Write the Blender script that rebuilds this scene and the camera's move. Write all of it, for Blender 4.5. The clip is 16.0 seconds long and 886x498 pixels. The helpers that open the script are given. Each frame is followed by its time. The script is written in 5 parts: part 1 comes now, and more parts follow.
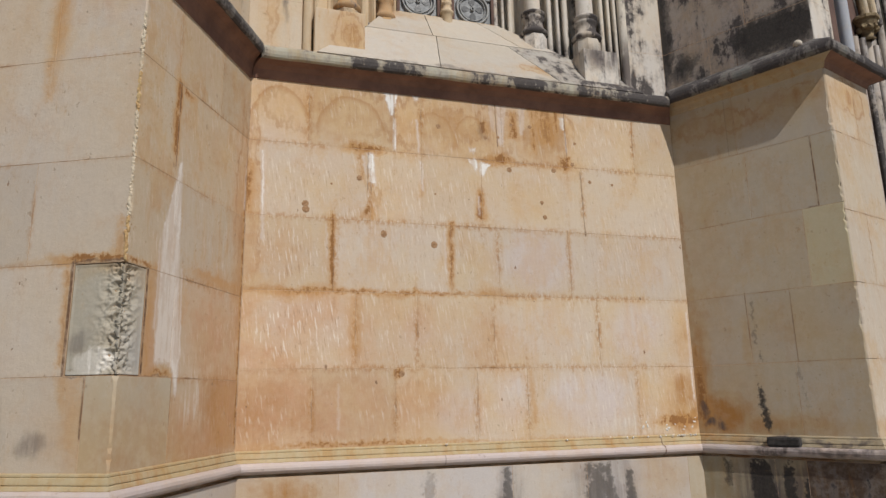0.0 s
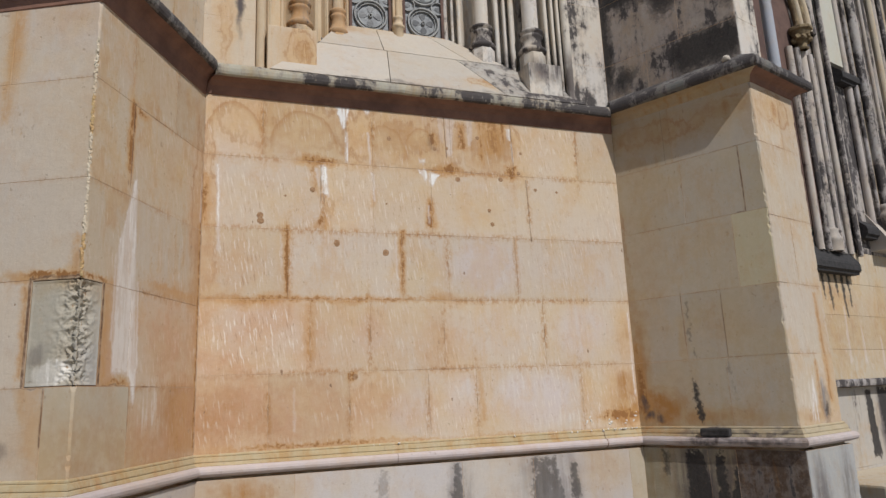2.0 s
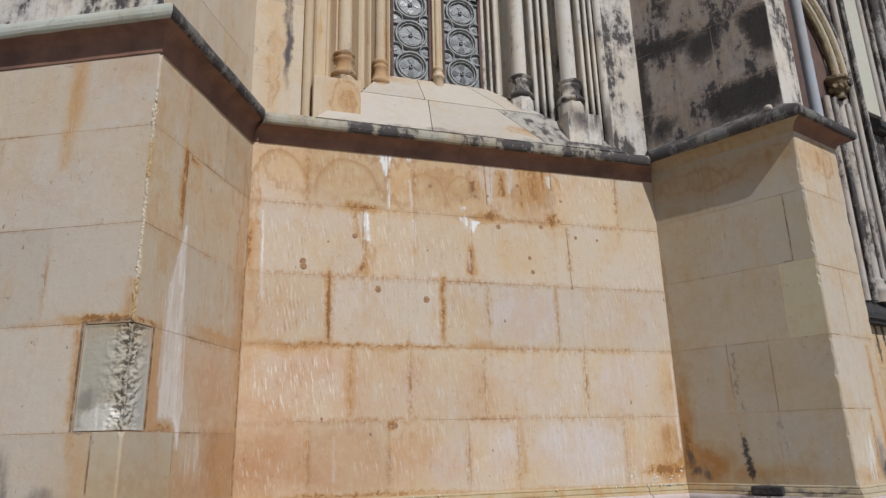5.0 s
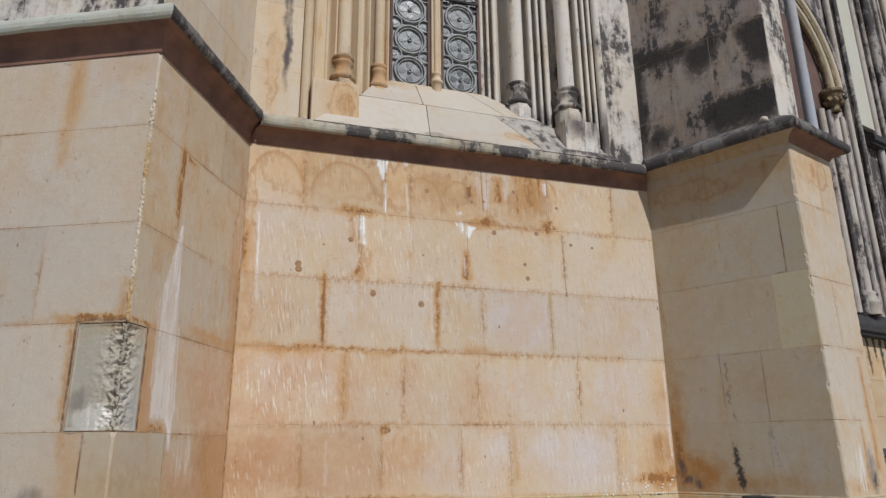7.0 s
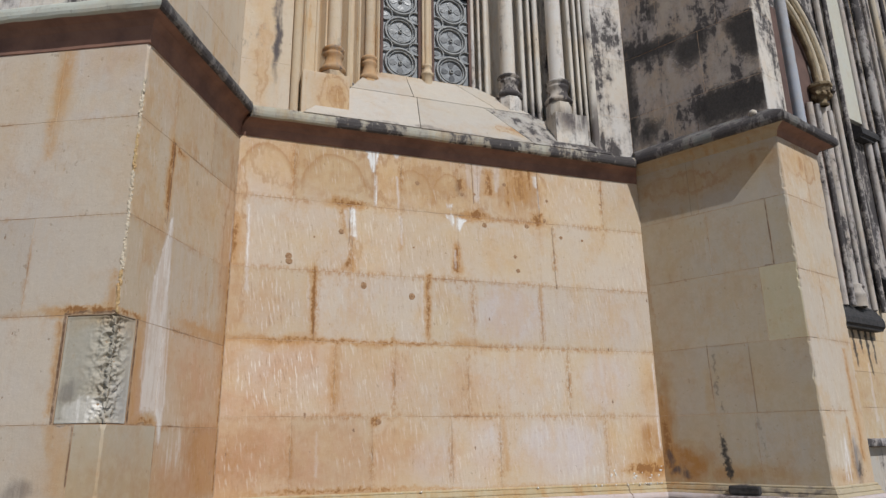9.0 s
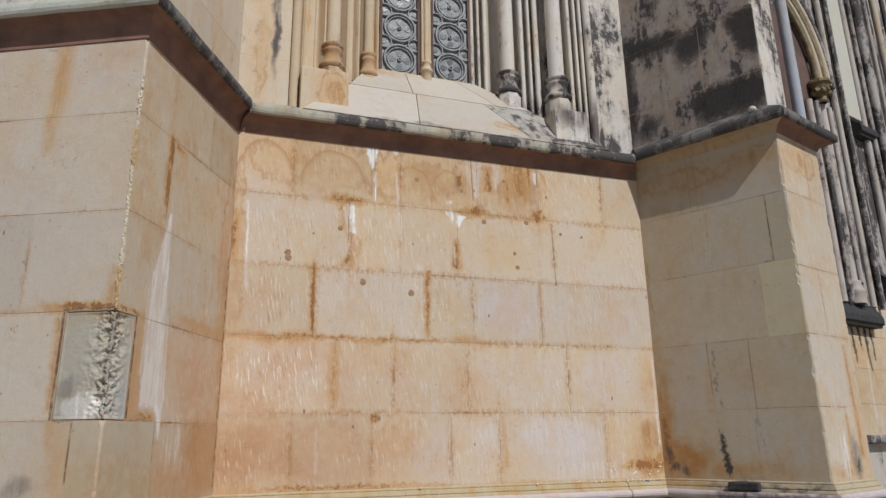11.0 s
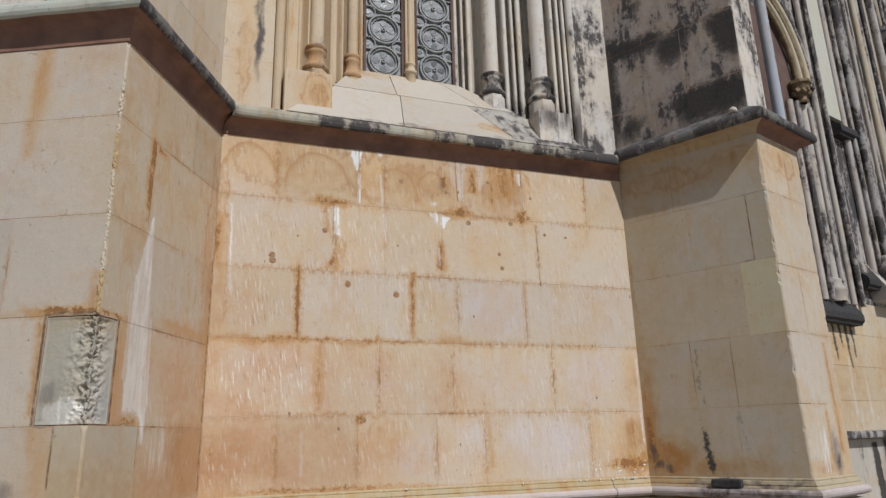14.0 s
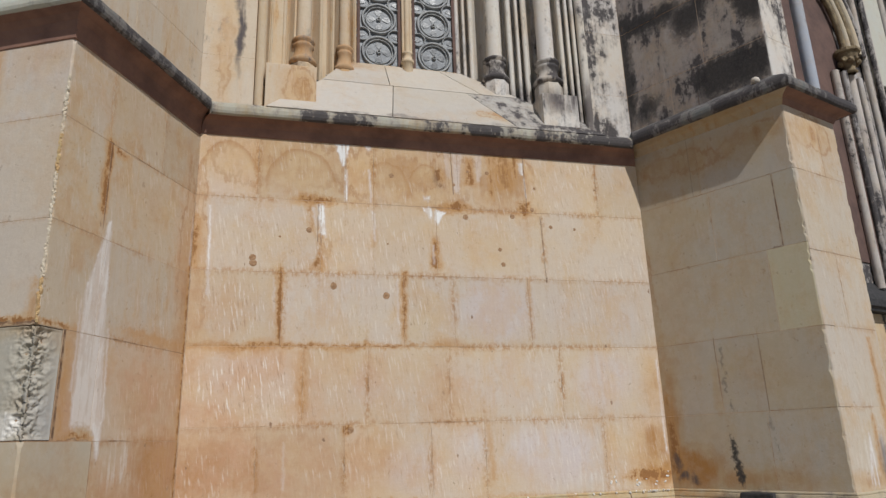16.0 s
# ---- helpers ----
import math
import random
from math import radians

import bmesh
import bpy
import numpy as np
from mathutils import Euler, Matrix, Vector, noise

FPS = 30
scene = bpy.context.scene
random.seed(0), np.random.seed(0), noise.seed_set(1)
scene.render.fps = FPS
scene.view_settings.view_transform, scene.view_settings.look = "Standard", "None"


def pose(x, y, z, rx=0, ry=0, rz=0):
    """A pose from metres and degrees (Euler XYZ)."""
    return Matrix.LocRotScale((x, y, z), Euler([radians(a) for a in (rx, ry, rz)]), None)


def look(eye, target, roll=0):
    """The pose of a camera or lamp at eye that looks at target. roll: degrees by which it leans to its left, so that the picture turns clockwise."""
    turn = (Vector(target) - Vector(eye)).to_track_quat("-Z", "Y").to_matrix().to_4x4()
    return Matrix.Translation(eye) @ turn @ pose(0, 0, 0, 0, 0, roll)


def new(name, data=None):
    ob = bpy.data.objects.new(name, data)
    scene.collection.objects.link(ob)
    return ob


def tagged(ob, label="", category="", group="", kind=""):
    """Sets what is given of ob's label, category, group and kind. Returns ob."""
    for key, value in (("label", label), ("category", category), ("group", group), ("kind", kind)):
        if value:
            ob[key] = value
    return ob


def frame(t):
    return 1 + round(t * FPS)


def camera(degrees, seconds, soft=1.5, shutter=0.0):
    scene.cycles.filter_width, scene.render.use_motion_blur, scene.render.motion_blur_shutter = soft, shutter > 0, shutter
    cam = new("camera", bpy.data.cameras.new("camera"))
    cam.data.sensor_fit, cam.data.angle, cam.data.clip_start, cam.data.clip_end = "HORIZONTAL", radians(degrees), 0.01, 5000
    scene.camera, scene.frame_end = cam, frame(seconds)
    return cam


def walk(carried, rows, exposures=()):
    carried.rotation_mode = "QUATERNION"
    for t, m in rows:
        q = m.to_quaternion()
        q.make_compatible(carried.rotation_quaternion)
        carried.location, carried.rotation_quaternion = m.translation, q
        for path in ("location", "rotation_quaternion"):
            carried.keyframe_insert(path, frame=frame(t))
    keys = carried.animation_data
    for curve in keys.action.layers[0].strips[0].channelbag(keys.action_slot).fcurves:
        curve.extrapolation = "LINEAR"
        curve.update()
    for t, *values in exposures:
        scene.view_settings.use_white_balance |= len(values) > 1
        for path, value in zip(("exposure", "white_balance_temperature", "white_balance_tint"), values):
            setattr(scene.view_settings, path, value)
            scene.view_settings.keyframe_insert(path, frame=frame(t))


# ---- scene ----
cam = camera(66.5, 16.0, soft=1.45)
PATH = [
    (0, (-0.025, -4.376, 1.756), (0.552, -2.51, 2.186), -1.1),
    (0.5, (0.007, -4.443, 1.775), (0.67, -2.608, 2.215), -0.3),
    (1, (0.04, -4.513, 1.767), (0.736, -2.693, 2.215), -1.9),
    (1.5, (0.043, -4.584, 1.767), (0.73, -2.757, 2.205), -2.4),
    (2, (0.053, -4.646, 1.773), (0.708, -2.804, 2.193), -2.4),
    (2.5, (0.012, -4.622, 1.746), (0.66, -2.787, 2.205), -2.5),
    (3, (-0.014, -4.623, 1.74), (0.649, -2.804, 2.244), -3.3),
    (3.5, (-0.03, -4.615, 1.766), (0.62, -2.801, 2.299), -2.4),
    (4, (-0.062, -4.581, 1.778), (0.535, -2.752, 2.324), -1.8),
    (6.5, (-0.077, -4.593, 1.788), (0.52, -2.77, 2.356), -0.9),
    (7, (-0.085, -4.585, 1.786), (0.518, -2.765, 2.355), -0.6),
    (7.5, (-0.088, -4.575, 1.775), (0.533, -2.755, 2.323), -1.1),
    (8, (-0.082, -4.583, 1.782), (0.544, -2.763, 2.326), -1.0),
    (8.5, (-0.078, -4.594, 1.778), (0.55, -2.775, 2.324), -1.0),
    (9, (-0.087, -4.592, 1.782), (0.544, -2.775, 2.33), -0.8),
    (11.5, (-0.086, -4.584, 1.772), (0.55, -2.767, 2.312), -0.9),
    (12, (-0.081, -4.588, 1.772), (0.559, -2.771, 2.31), -1.0),
    (12.5, (-0.078, -4.595, 1.772), (0.567, -2.779, 2.309), -0.8),
    (13, (-0.083, -4.596, 1.769), (0.569, -2.785, 2.311), -0.6),
    (13.5, (-0.082, -4.594, 1.773), (0.577, -2.787, 2.321), -0.5),
    (14, (-0.07, -4.608, 1.777), (0.598, -2.802, 2.319), -1.5),
    (14.5, (0.001, -4.63, 1.785), (0.666, -2.821, 2.32), -1.9),
    (15, (0.135, -4.623, 1.806), (0.783, -2.797, 2.301), -1.1),
    (15.5, (0.291, -4.503, 1.76), (0.939, -2.674, 2.246), -0.6),
    (16, (0.502, -4.442, 1.811), (0.992, -2.584, 2.366), -1.9),
]
walk(cam, [(t, look(eye, target, roll)) for t, eye, target, roll in PATH],
     exposures=((0, -0.45, 6290, 10), (2.0, -0.45, 6050, 10), (3.5, -0.43, 5890, 9), (13.5, -0.43, 5890, 9), (16, -0.45, 5930, 9)))

# ---- light ----
SUN_EL = radians(45)
SUN_H = Vector((0.232, -0.973, 0)).normalized()
to_sun = Vector((SUN_H.x * math.cos(SUN_EL), SUN_H.y * math.cos(SUN_EL), math.sin(SUN_EL)))
sun = new("sun", bpy.data.lights.new("sun", "SUN"))
sun.data.energy, sun.data.angle, sun.data.color = 4.2, radians(0.53), (1.0, 0.94, 0.85)
sun.matrix_world = look(to_sun * 30, (0, 0, 0))
world = bpy.data.worlds.new("sky")
world.use_nodes = True
scene.world = world
sky = world.node_tree.nodes.new("ShaderNodeTexSky")
sky.sky_type, sky.sun_disc = "NISHITA", False
sky.sun_elevation, sky.sun_rotation = SUN_EL, math.atan2(SUN_H.x, SUN_H.y)
back = world.node_tree.nodes["Background"]
back.inputs["Strength"].default_value = 0.07
world.node_tree.links.new(sky.outputs[0], back.inputs[0])

# ---- plan of the walls (metres) ----
A = Vector((-0.52, -1.05))    # outer edge of the first buttress
C1 = Vector((0.0, 0.0))       # inner corners of the recess
C2 = Vector((3.28, 0.0))
B = Vector((3.816, -1.02))    # outer edge of the second buttress
FLD = Vector((0.896, -0.444)).normalized()
E = Vector((4.42, -0.825))     # far end of its front
FRD = (E - B).normalized()
LFR = (E - B).length
LSD = (C1 - A).normalized()
RSD = (B - C2).normalized()
LLS, LRS = (C1 - A).length, (B - C2).length
COURSES = Z = [1.45, 1.95, 2.445, 2.935, 3.445, 4.0]
LEFT_END = -3.2
# courses of the walls: bottom, top, joints along the wall
BK_C = [(Z[0], Z[1], [0, 0.45, 0.99, 1.55, 1.92, 2.79, 3.28]), (Z[1], Z[2], [0, 0.72, 1.14, 1.69, 2.50, 3.28]),
        (Z[2], Z[3], [0, 0.575, 1.385, 1.74, 2.30, 3.28]), (Z[3], Z[4], [0, 0.82, 1.18, 1.63, 2.44, 3.28]),
        (Z[4], Z[5], [0, 0.39, 0.985, 1.18, 1.80, 2.32, 2.91, 3.28])]
LS_C = [(Z[0], Z[1] - 0.07, [0, 0.44, LLS]), (Z[1] - 0.07, Z[2] - 0.05, [0, 0.17, 0.42, LLS]), (Z[2] - 0.05, Z[3] - 0.03, [0, 0.38, LLS]),
        (Z[3] - 0.03, Z[4], [0, 0.35, LLS]), (Z[4], Z[5], [0, 0.33, 0.8, LLS])]
FL_C = [(Z[0], Z[1] - 0.07, [LEFT_END, -2.1, -1.1, -0.15, 0]), (Z[1] - 0.07, Z[2] - 0.05, [LEFT_END, -2.3, -1.3, -0.26, 0]),
        (Z[2] - 0.05, Z[3] - 0.03, [LEFT_END, -2.4, -1.5, -0.51, 0]), (Z[3] - 0.03, Z[4], [LEFT_END, -2.0, -0.88, 0]),
        (Z[4], Z[5], [LEFT_END, -2.2, -1.2, -0.48, 0])]
RS_C = [(Z[0], Z[1], [0, 0.72, LRS]), (Z[1], Z[2], [0, 0.44, 0.74, LRS]), (Z[2], Z[3] + 0.05, [0, 0.89, LRS]), (Z[3] + 0.05, Z[4] + 0.05, [0, 0.55, 1.005, LRS]),
        (Z[4] + 0.05, Z[5], [0, 0.5, LRS])]
FR_C = [(Z[0], Z[1], [0, 0.36, LFR]), (Z[1], Z[2], [0, LFR]), (Z[2], Z[3], [0, 0.3, LFR]), (Z[3], Z[4] + 0.05, [0, LFR]), (Z[4] + 0.05, Z[5], [0, 0.38, LFR])]


def joint_rows(courses, w=0.022):
    """Thin stain rows along the joints of a wall."""
    rows = []
    for z0, z1, us in courses:
        lo, hi = max(us[0], -1.6), us[-1]
        rows.append(((lo + hi) / 2, z0, (hi - lo) * 0.56, w, 1.0))
        rows += [(u, (z0 + z1) / 2, w, (z1 - z0) * 0.56, 1.0) for u in us[1:-1] if u > -1.6]
    return rows



def facet(origin, d):
    """Frame of a wall: x along it, y into the stone, z up."""
    m = Matrix(((d.x, -d.y, 0, origin.x), (d.y, d.x, 0, origin.y), (0, 0, 1, 0), (0, 0, 0, 1)))
    return m


# ---- materials ----
class Nodes:
    def __init__(self, name):
        self.mat = bpy.data.materials.new(name)
        self.mat.use_nodes = True
        self.t = self.mat.node_tree
        self.bsdf = self.t.nodes["Principled BSDF"]

    def n(self, kind, ins=(), **props):
        node = self.t.nodes.new(kind)
        for k, v in props.items():
            setattr(node, k, v)
        for k, v in (ins.items() if isinstance(ins, dict) else enumerate(ins)):
            if v is None:
                continue
            if isinstance(v, bpy.types.NodeSocket):
                self.t.links.new(v, node.inputs[k])
            else:
                node.inputs[k].default_value = v
        return node

    def math(self, op, a, b=None, c=None, clamp=False):
        return self.n("ShaderNodeMath", (a, b, c), operation=op, use_clamp=clamp).outputs[0]

    def vmath(self, op, a, b=None):
        node = self.n("ShaderNodeVectorMath", (a, b), operation=op)
        return node.outputs["Value"] if op in ("LENGTH", "DOT_PRODUCT") else node.outputs[0]

    def noise(self, vec, scale, detail=4, rough=0.6):
        return self.n("ShaderNodeTexNoise", {"Vector": vec, "Scale": scale, "Detail": detail, "Roughness": rough}).outputs["Fac"]

    def ramp(self, v, lo, hi, a=0.0, b=1.0):
        return self.n("ShaderNodeMapRange", (v, lo, hi, a, b), interpolation_type="SMOOTHSTEP").outputs[0]

    def ramp_lin(self, v, lo, hi):
        return self.n("ShaderNodeMapRange", (v, lo, hi, 0.0, 1.0)).outputs[0]

    def mix(self, f, a, b, mode="MIX"):
        node = self.n("ShaderNodeMix", data_type="RGBA", blend_type=mode)
        for sock, v in ((node.inputs[0], f), (node.inputs[6], a), (node.inputs[7], b)):
            if isinstance(v, bpy.types.NodeSocket):
                self.t.links.new(v, sock)
            else:
                sock.default_value = v if isinstance(v, float) else (*v, 1)
        return node.outputs[2]


def blobs_of(m, rows, sharp, vec):
    """The union of soft-edged patches, (along, up, half width, half height, strength) each."""
    acc = None
    for u, z, ru, rz, s in rows:
        q = m.vmath("MULTIPLY", m.vmath("SUBTRACT", vec, (u, z, 0)), (1 / ru, 1 / rz, 0))
        v = m.ramp(m.vmath("LENGTH", q), 1.0 + sharp, 1.0 - sharp, 0.0, s)
        acc = v if acc is None else m.math("MAXIMUM", acc, v)
    return acc


def runs_of(m, rows, along, up, soft=0.006, feather=0.0):
    """Tapered runs down a wall: (u, z, half width) at the top, the same at the foot, strength."""
    acc = None
    for ua, za, wa, ub, zb, wb, s in rows:
        f = m.ramp_lin(up, za, zb)
        centre = m.math("MULTIPLY_ADD", f, ub - ua, ua)
        half = m.math("MULTIPLY_ADD", f, wb - wa, wa)
        side = soft + feather * (wa + wb) / 2
        d = m.math("SUBTRACT", m.math("ABSOLUTE", m.math("SUBTRACT", along, centre)), half)
        ends = m.math("MULTIPLY", m.ramp(up, za + soft, za - soft), m.ramp(up, zb - soft, zb + 2.5 * soft))
        v = m.math("MULTIPLY", m.ramp(d, side, -side, 0.0, s), ends)
        acc = v if acc is None else m.math("MAXIMUM", acc, v)
    return acc


def stone(name, origin=None, d=None, ochre=(), pale=(), dark=(), lichen=0.0, warm=0.35, base=(0.56, 0.455, 0.335), rough_bump=0.42, lines=(), scrape=0.3, pale_gate=0.45,
          gold=0.10, rings=(), drips=(), lilac=(), rust=(), white=(), cracks=(), black=(), joint=1.0, hatch=0.0, chips=0.35, scraped=(), patina=0.12, soot_edge=0.025, rose=()):
    """Weathered limestone. ochre, pale, dark, lilac: stains as (along, up, half width, half height, strength); rust, white, black, cracks: tapered runs."""
    m = Nodes(name)
    pos = m.n("ShaderNodeNewGeometry").outputs["Position"]
    rnd = m.n("ShaderNodeObjectInfo").outputs["Random"]
    origin = origin or Vector((0, 0))
    d = d or Vector((1, 0))
    shifted = m.vmath("SUBTRACT", pos, (origin.x, origin.y, 0))
    along = m.vmath("DOT_PRODUCT", shifted, (d.x, d.y, 0))
    up = m.n("ShaderNodeSeparateXYZ", (pos,)).outputs[2]
    flat = m.n("ShaderNodeCombineXYZ", (along, up, 0.0)).outputs[0]
    wob = m.n("ShaderNodeTexNoise", {"Vector": pos, "Scale": 5.0, "Detail": 5.0, "Roughness": 0.65}).outputs["Color"]
    wob = m.vmath("SUBTRACT", wob, (0.5, 0.5, 0.5))
    wob = m.vmath("MULTIPLY", wob, (0.16, 0.22, 0))
    jig = m.n("ShaderNodeTexNoise", {"Vector": pos, "Scale": 26.0, "Detail": 4.0, "Roughness": 0.7}).outputs["Color"]
    jig = m.vmath("MULTIPLY", m.vmath("SUBTRACT", jig, (0.5, 0.5, 0.5)), (0.035, 0.06, 0))
    warped = m.vmath("ADD", flat, wob)
    nearly = m.vmath("ADD", m.vmath("ADD", flat, jig), m.vmath("MULTIPLY", wob, (0.12, 0.12, 0)))
    split = m.n("ShaderNodeSeparateXYZ", (nearly,))
    r_along, r_up = split.outputs[0], split.outputs[1]
    streak = m.noise(m.vmath("MULTIPLY", pos, (9.0, 9.0, 0.9)), 2.2, 6, 0.62)
    fine_streak = m.noise(m.vmath("MULTIPLY", pos, (40.0, 40.0, 4.0)), 1.0, 4, 0.6)
    big = m.noise(pos, 1.3, 6, 0.6)
    mid = m.noise(pos, 6.5, 6, 0.65)
    grain = m.noise(pos, 70.0, 5, 0.7)
    mott = m.noise(pos, 15.0, 6, 0.7)
    crisp = m.noise(m.vmath("MULTIPLY", pos, (1.0, 1.0, 0.6)), 42.0, 5, 0.7)
    col = m.mix(m.ramp(big, 0.3, 0.7), base, tuple(c * k for c, k in zip(base, (0.95, 0.99, 1.08))))
    # cream to rose drift inside the bed of the stone, and the tone of each block
    col = m.mix(m.ramp(mid, 0.50, 0.80, 0.0, 0.22), col, tuple(c * k for c, k in zip(base, (0.98, 0.80, 0.68))))
    tone = m.math("ADD", m.math("MULTIPLY", rnd, 0.13), 0.935)
    gw = m.ramp(m.noise(m.vmath("ADD", pos, (7.0, 2.0, 5.0)), 1.9, 5, 0.6), 0.38, 0.62, 0.0, gold)
    col = m.mix(gw, col, tuple(x * y for x, y in zip(base, (1.02, 0.90, 0.62))))
    cool = m.ramp(m.math("FRACT", m.math("MULTIPLY", rnd, 7.31)), 0.45, 0.95, 0.0, 0.5)
    col = m.mix(m.math("MULTIPLY", cool, m.ramp(m.noise(pos, 3.0, 4, 0.6), 0.36, 0.58)), col, tuple(x * y for x, y in zip(base, (0.99, 1.04, 1.20))))
    freck = m.math("MULTIPLY", m.ramp(crisp, 0.58, 0.66), m.ramp(m.noise(m.vmath("ADD", pos, (6.0, 1.0, 4.0)), 4.5, 5, 0.7), 0.50, 0.62, 0.0, 0.2 + 1.4 * patina))
    bed = blobs_of(m, lilac, 0.45, m.vmath("ADD", flat, m.vmath("MULTIPLY", wob, (0.5, 0.4, 0))))
    if bed is not None:
        col = m.mix(m.math("MULTIPLY", bed, m.ramp(mid, 0.3, 0.6, 0.6, 1.0)), col, (0.605, 0.53, 0.505))
    # iron stain: a thin wash that keeps its brightness, deeper where it gathers, with tide marks at its rim
    field = m.math("MULTIPLY", m.ramp(m.math("ADD", m.math("MULTIPLY", big, 0.5), m.math("MULTIPLY", streak, 0.5)), 0.46, 0.66), warm)
    patches = blobs_of(m, ochre, 0.85, warped)
    if patches is not None:
        field = m.math("MAXIMUM", field, patches)
    field = m.math("MULTIPLY", field, m.ramp(m.math("ADD", streak, m.math("MULTIPLY", mid, 0.6)), 0.50, 1.0, 0.78, 1.10), clamp=True)
    wash = m.mix(m.ramp(mid, 0.35, 0.7), tuple(c * k for c, k in zip(base, (0.98, 0.76, 0.45))), tuple(c * k for c, k in zip(base, (0.86, 0.56, 0.27))))
    deep = m.mix(m.ramp(field, 0.5, 1.0), wash, (0.40, 0.20, 0.062))
    col = m.mix(field, col, deep)
    cloud = m.noise(m.vmath("MULTIPLY", m.vmath("ADD", pos, (2.0, 8.0, 3.0)), (1.0, 1.0, 0.7)), 3.6, 9, 0.72)
    col = m.mix(m.math("MULTIPLY", m.ramp(cloud, 0.48, 0.60), min(0.75, 0.08 + patina)), col, wash)
    col = m.mix(m.math("MULTIPLY", m.ramp(m.noise(m.vmath("MULTIPLY", pos, (1.0, 1.0, 0.6)), 12.0, 8, 0.75), 0.54, 0.66), 0.10 + 0.5 * patina), col, (0.41, 0.235, 0.11))
    flush = blobs_of(m, rose, 0.8, warped)
    if flush is not None:
        col = m.mix(m.math("MULTIPLY", flush, m.ramp(cloud, 0.38, 0.58, 0.35, 0.9)), col, (0.53, 0.315, 0.195))
    tide = m.math("ADD", field, m.math("MULTIPLY", m.math("SUBTRACT", mott, 0.5), 0.22))
    rim = m.math("MULTIPLY", m.ramp(tide, 0.40, 0.45), m.ramp(tide, 0.54, 0.46))
    rim2 = m.math("MULTIPLY", m.ramp(tide, 0.68, 0.72), m.ramp(tide, 0.79, 0.73))
    col = m.mix(m.math("MULTIPLY", m.math("MULTIPLY", m.math("MAXIMUM", rim, rim2), m.ramp(up, 2.3, 3.4, 0.2, 1.0)), m.ramp(big, 0.40, 0.58, 0.12, 0.62)), col, (0.37, 0.185, 0.07))
    col = m.mix(m.ramp(mott, 0.42, 0.66, 0.0, 0.14), col, (0.66, 0.57, 0.46))
    for u, z, ru, rz, s in rings:
        q = m.vmath("LENGTH", m.vmath("MULTIPLY", m.vmath("SUBTRACT", m.vmath("ADD", flat, m.vmath("MULTIPLY", wob, (0.5, 0.5, 0))), (u, z, 0)), (1 / ru, 1 / rz, 0)))
        v = m.math("MULTIPLY", m.math("MULTIPLY", m.ramp(q, 0.80, 0.99), m.ramp(q, 1.03, 1.0)), m.ramp(up, z - 0.04, z + 0.1))
        col = m.mix(m.math("MULTIPLY", v, s), col, (0.42, 0.22, 0.085))
        col = m.mix(m.math("MULTIPLY", m.ramp(q, 0.99, 0.9), m.ramp(up, z - 0.04, z + 0.1, 0.0, s * 0.5)), col, tuple(c * k for c, k in zip(base, (1.0, 0.90, 0.70))))
    dr = blobs_of(m, drips, 0.7, m.vmath("ADD", flat, m.vmath("MULTIPLY", wob, (0.12, 0.4, 0))))
    if dr is not None:
        col = m.mix(m.math("MULTIPLY", dr, m.ramp(mid, 0.35, 0.6, 0.25, 1.0)), col, (0.40, 0.20, 0.07))
    col = m.mix(freck, col, (0.36, 0.21, 0.10))
    # joints: a thin dark line that comes and goes, rust bled from it in places, crumbs of lime
    jl = blobs_of(m, lines, 0.97, m.vmath("ADD", flat, m.vmath("MULTIPLY", wob, (0.045, 0.035, 0))))
    if jl is not None:
        gate = m.ramp(m.noise(m.vmath("ADD", pos, (3.1, 1.7, 0.4)), 2.6, 5, 0.65), 0.34, 0.56)
        halo = m.math("MULTIPLY", m.math("MULTIPLY", jl, gate), m.ramp(crisp, 0.42, 0.60, 0.05, 0.85 * joint))
        col = m.mix(halo, col, (0.42, 0.215, 0.08))
        col = m.mix(m.math("MULTIPLY", m.ramp(jl, 0.95, 0.995), m.math("MULTIPLY_ADD", m.math("MULTIPLY", gate, m.ramp(mott, 0.4, 0.6, 0.2, 1.0)), 0.85, 0.06)), col, (0.22, 0.115, 0.05))
        crumb = m.math("MULTIPLY", m.ramp(jl, 0.5, 0.9), m.ramp(crisp, 0.64, 0.68, 0.0, 0.6))
        col = m.mix(crumb, col, (0.72, 0.64, 0.52))
    # tooling: short leaning strokes, light and shade of their flanks painted pale and dark
    if hatch:
        lean = m.n("ShaderNodeVectorRotate", {"Vector": flat, "Angle": radians(-9)}, rotation_type="Z_AXIS").outputs[0]
        tool = m.noise(m.vmath("MULTIPLY", lean, (1.0, 0.11, 1.0)), 75.0, 3, 0.6)
        where = m.ramp(m.noise(m.vmath("ADD", pos, (1.0, 5.0, 2.0)), 2.3, 5, 0.65), 0.42, 0.62, 0.12, 1.0)
        zone = blobs_of(m, scraped, 0.4, warped)
        if zone is not None:
            where = m.math("MAXIMUM", m.math("MULTIPLY", where, 0.55), zone)
        col = m.mix(m.math("MULTIPLY", m.ramp(tool, 0.56, 0.66, 0.0, hatch), where), col, (0.76, 0.69, 0.61))
        col = m.mix(m.math("MULTIPLY", m.ramp(tool, 0.41, 0.33, 0.0, hatch * 0.75), where), col, (0.36, 0.22, 0.13))
    scr = m.math("MULTIPLY", m.ramp(fine_streak, 0.54, 0.72, 0.0, scrape * 0.7), m.ramp(mid, 0.42, 0.62))
    col = m.mix(scr, col, (0.70, 0.63, 0.54))
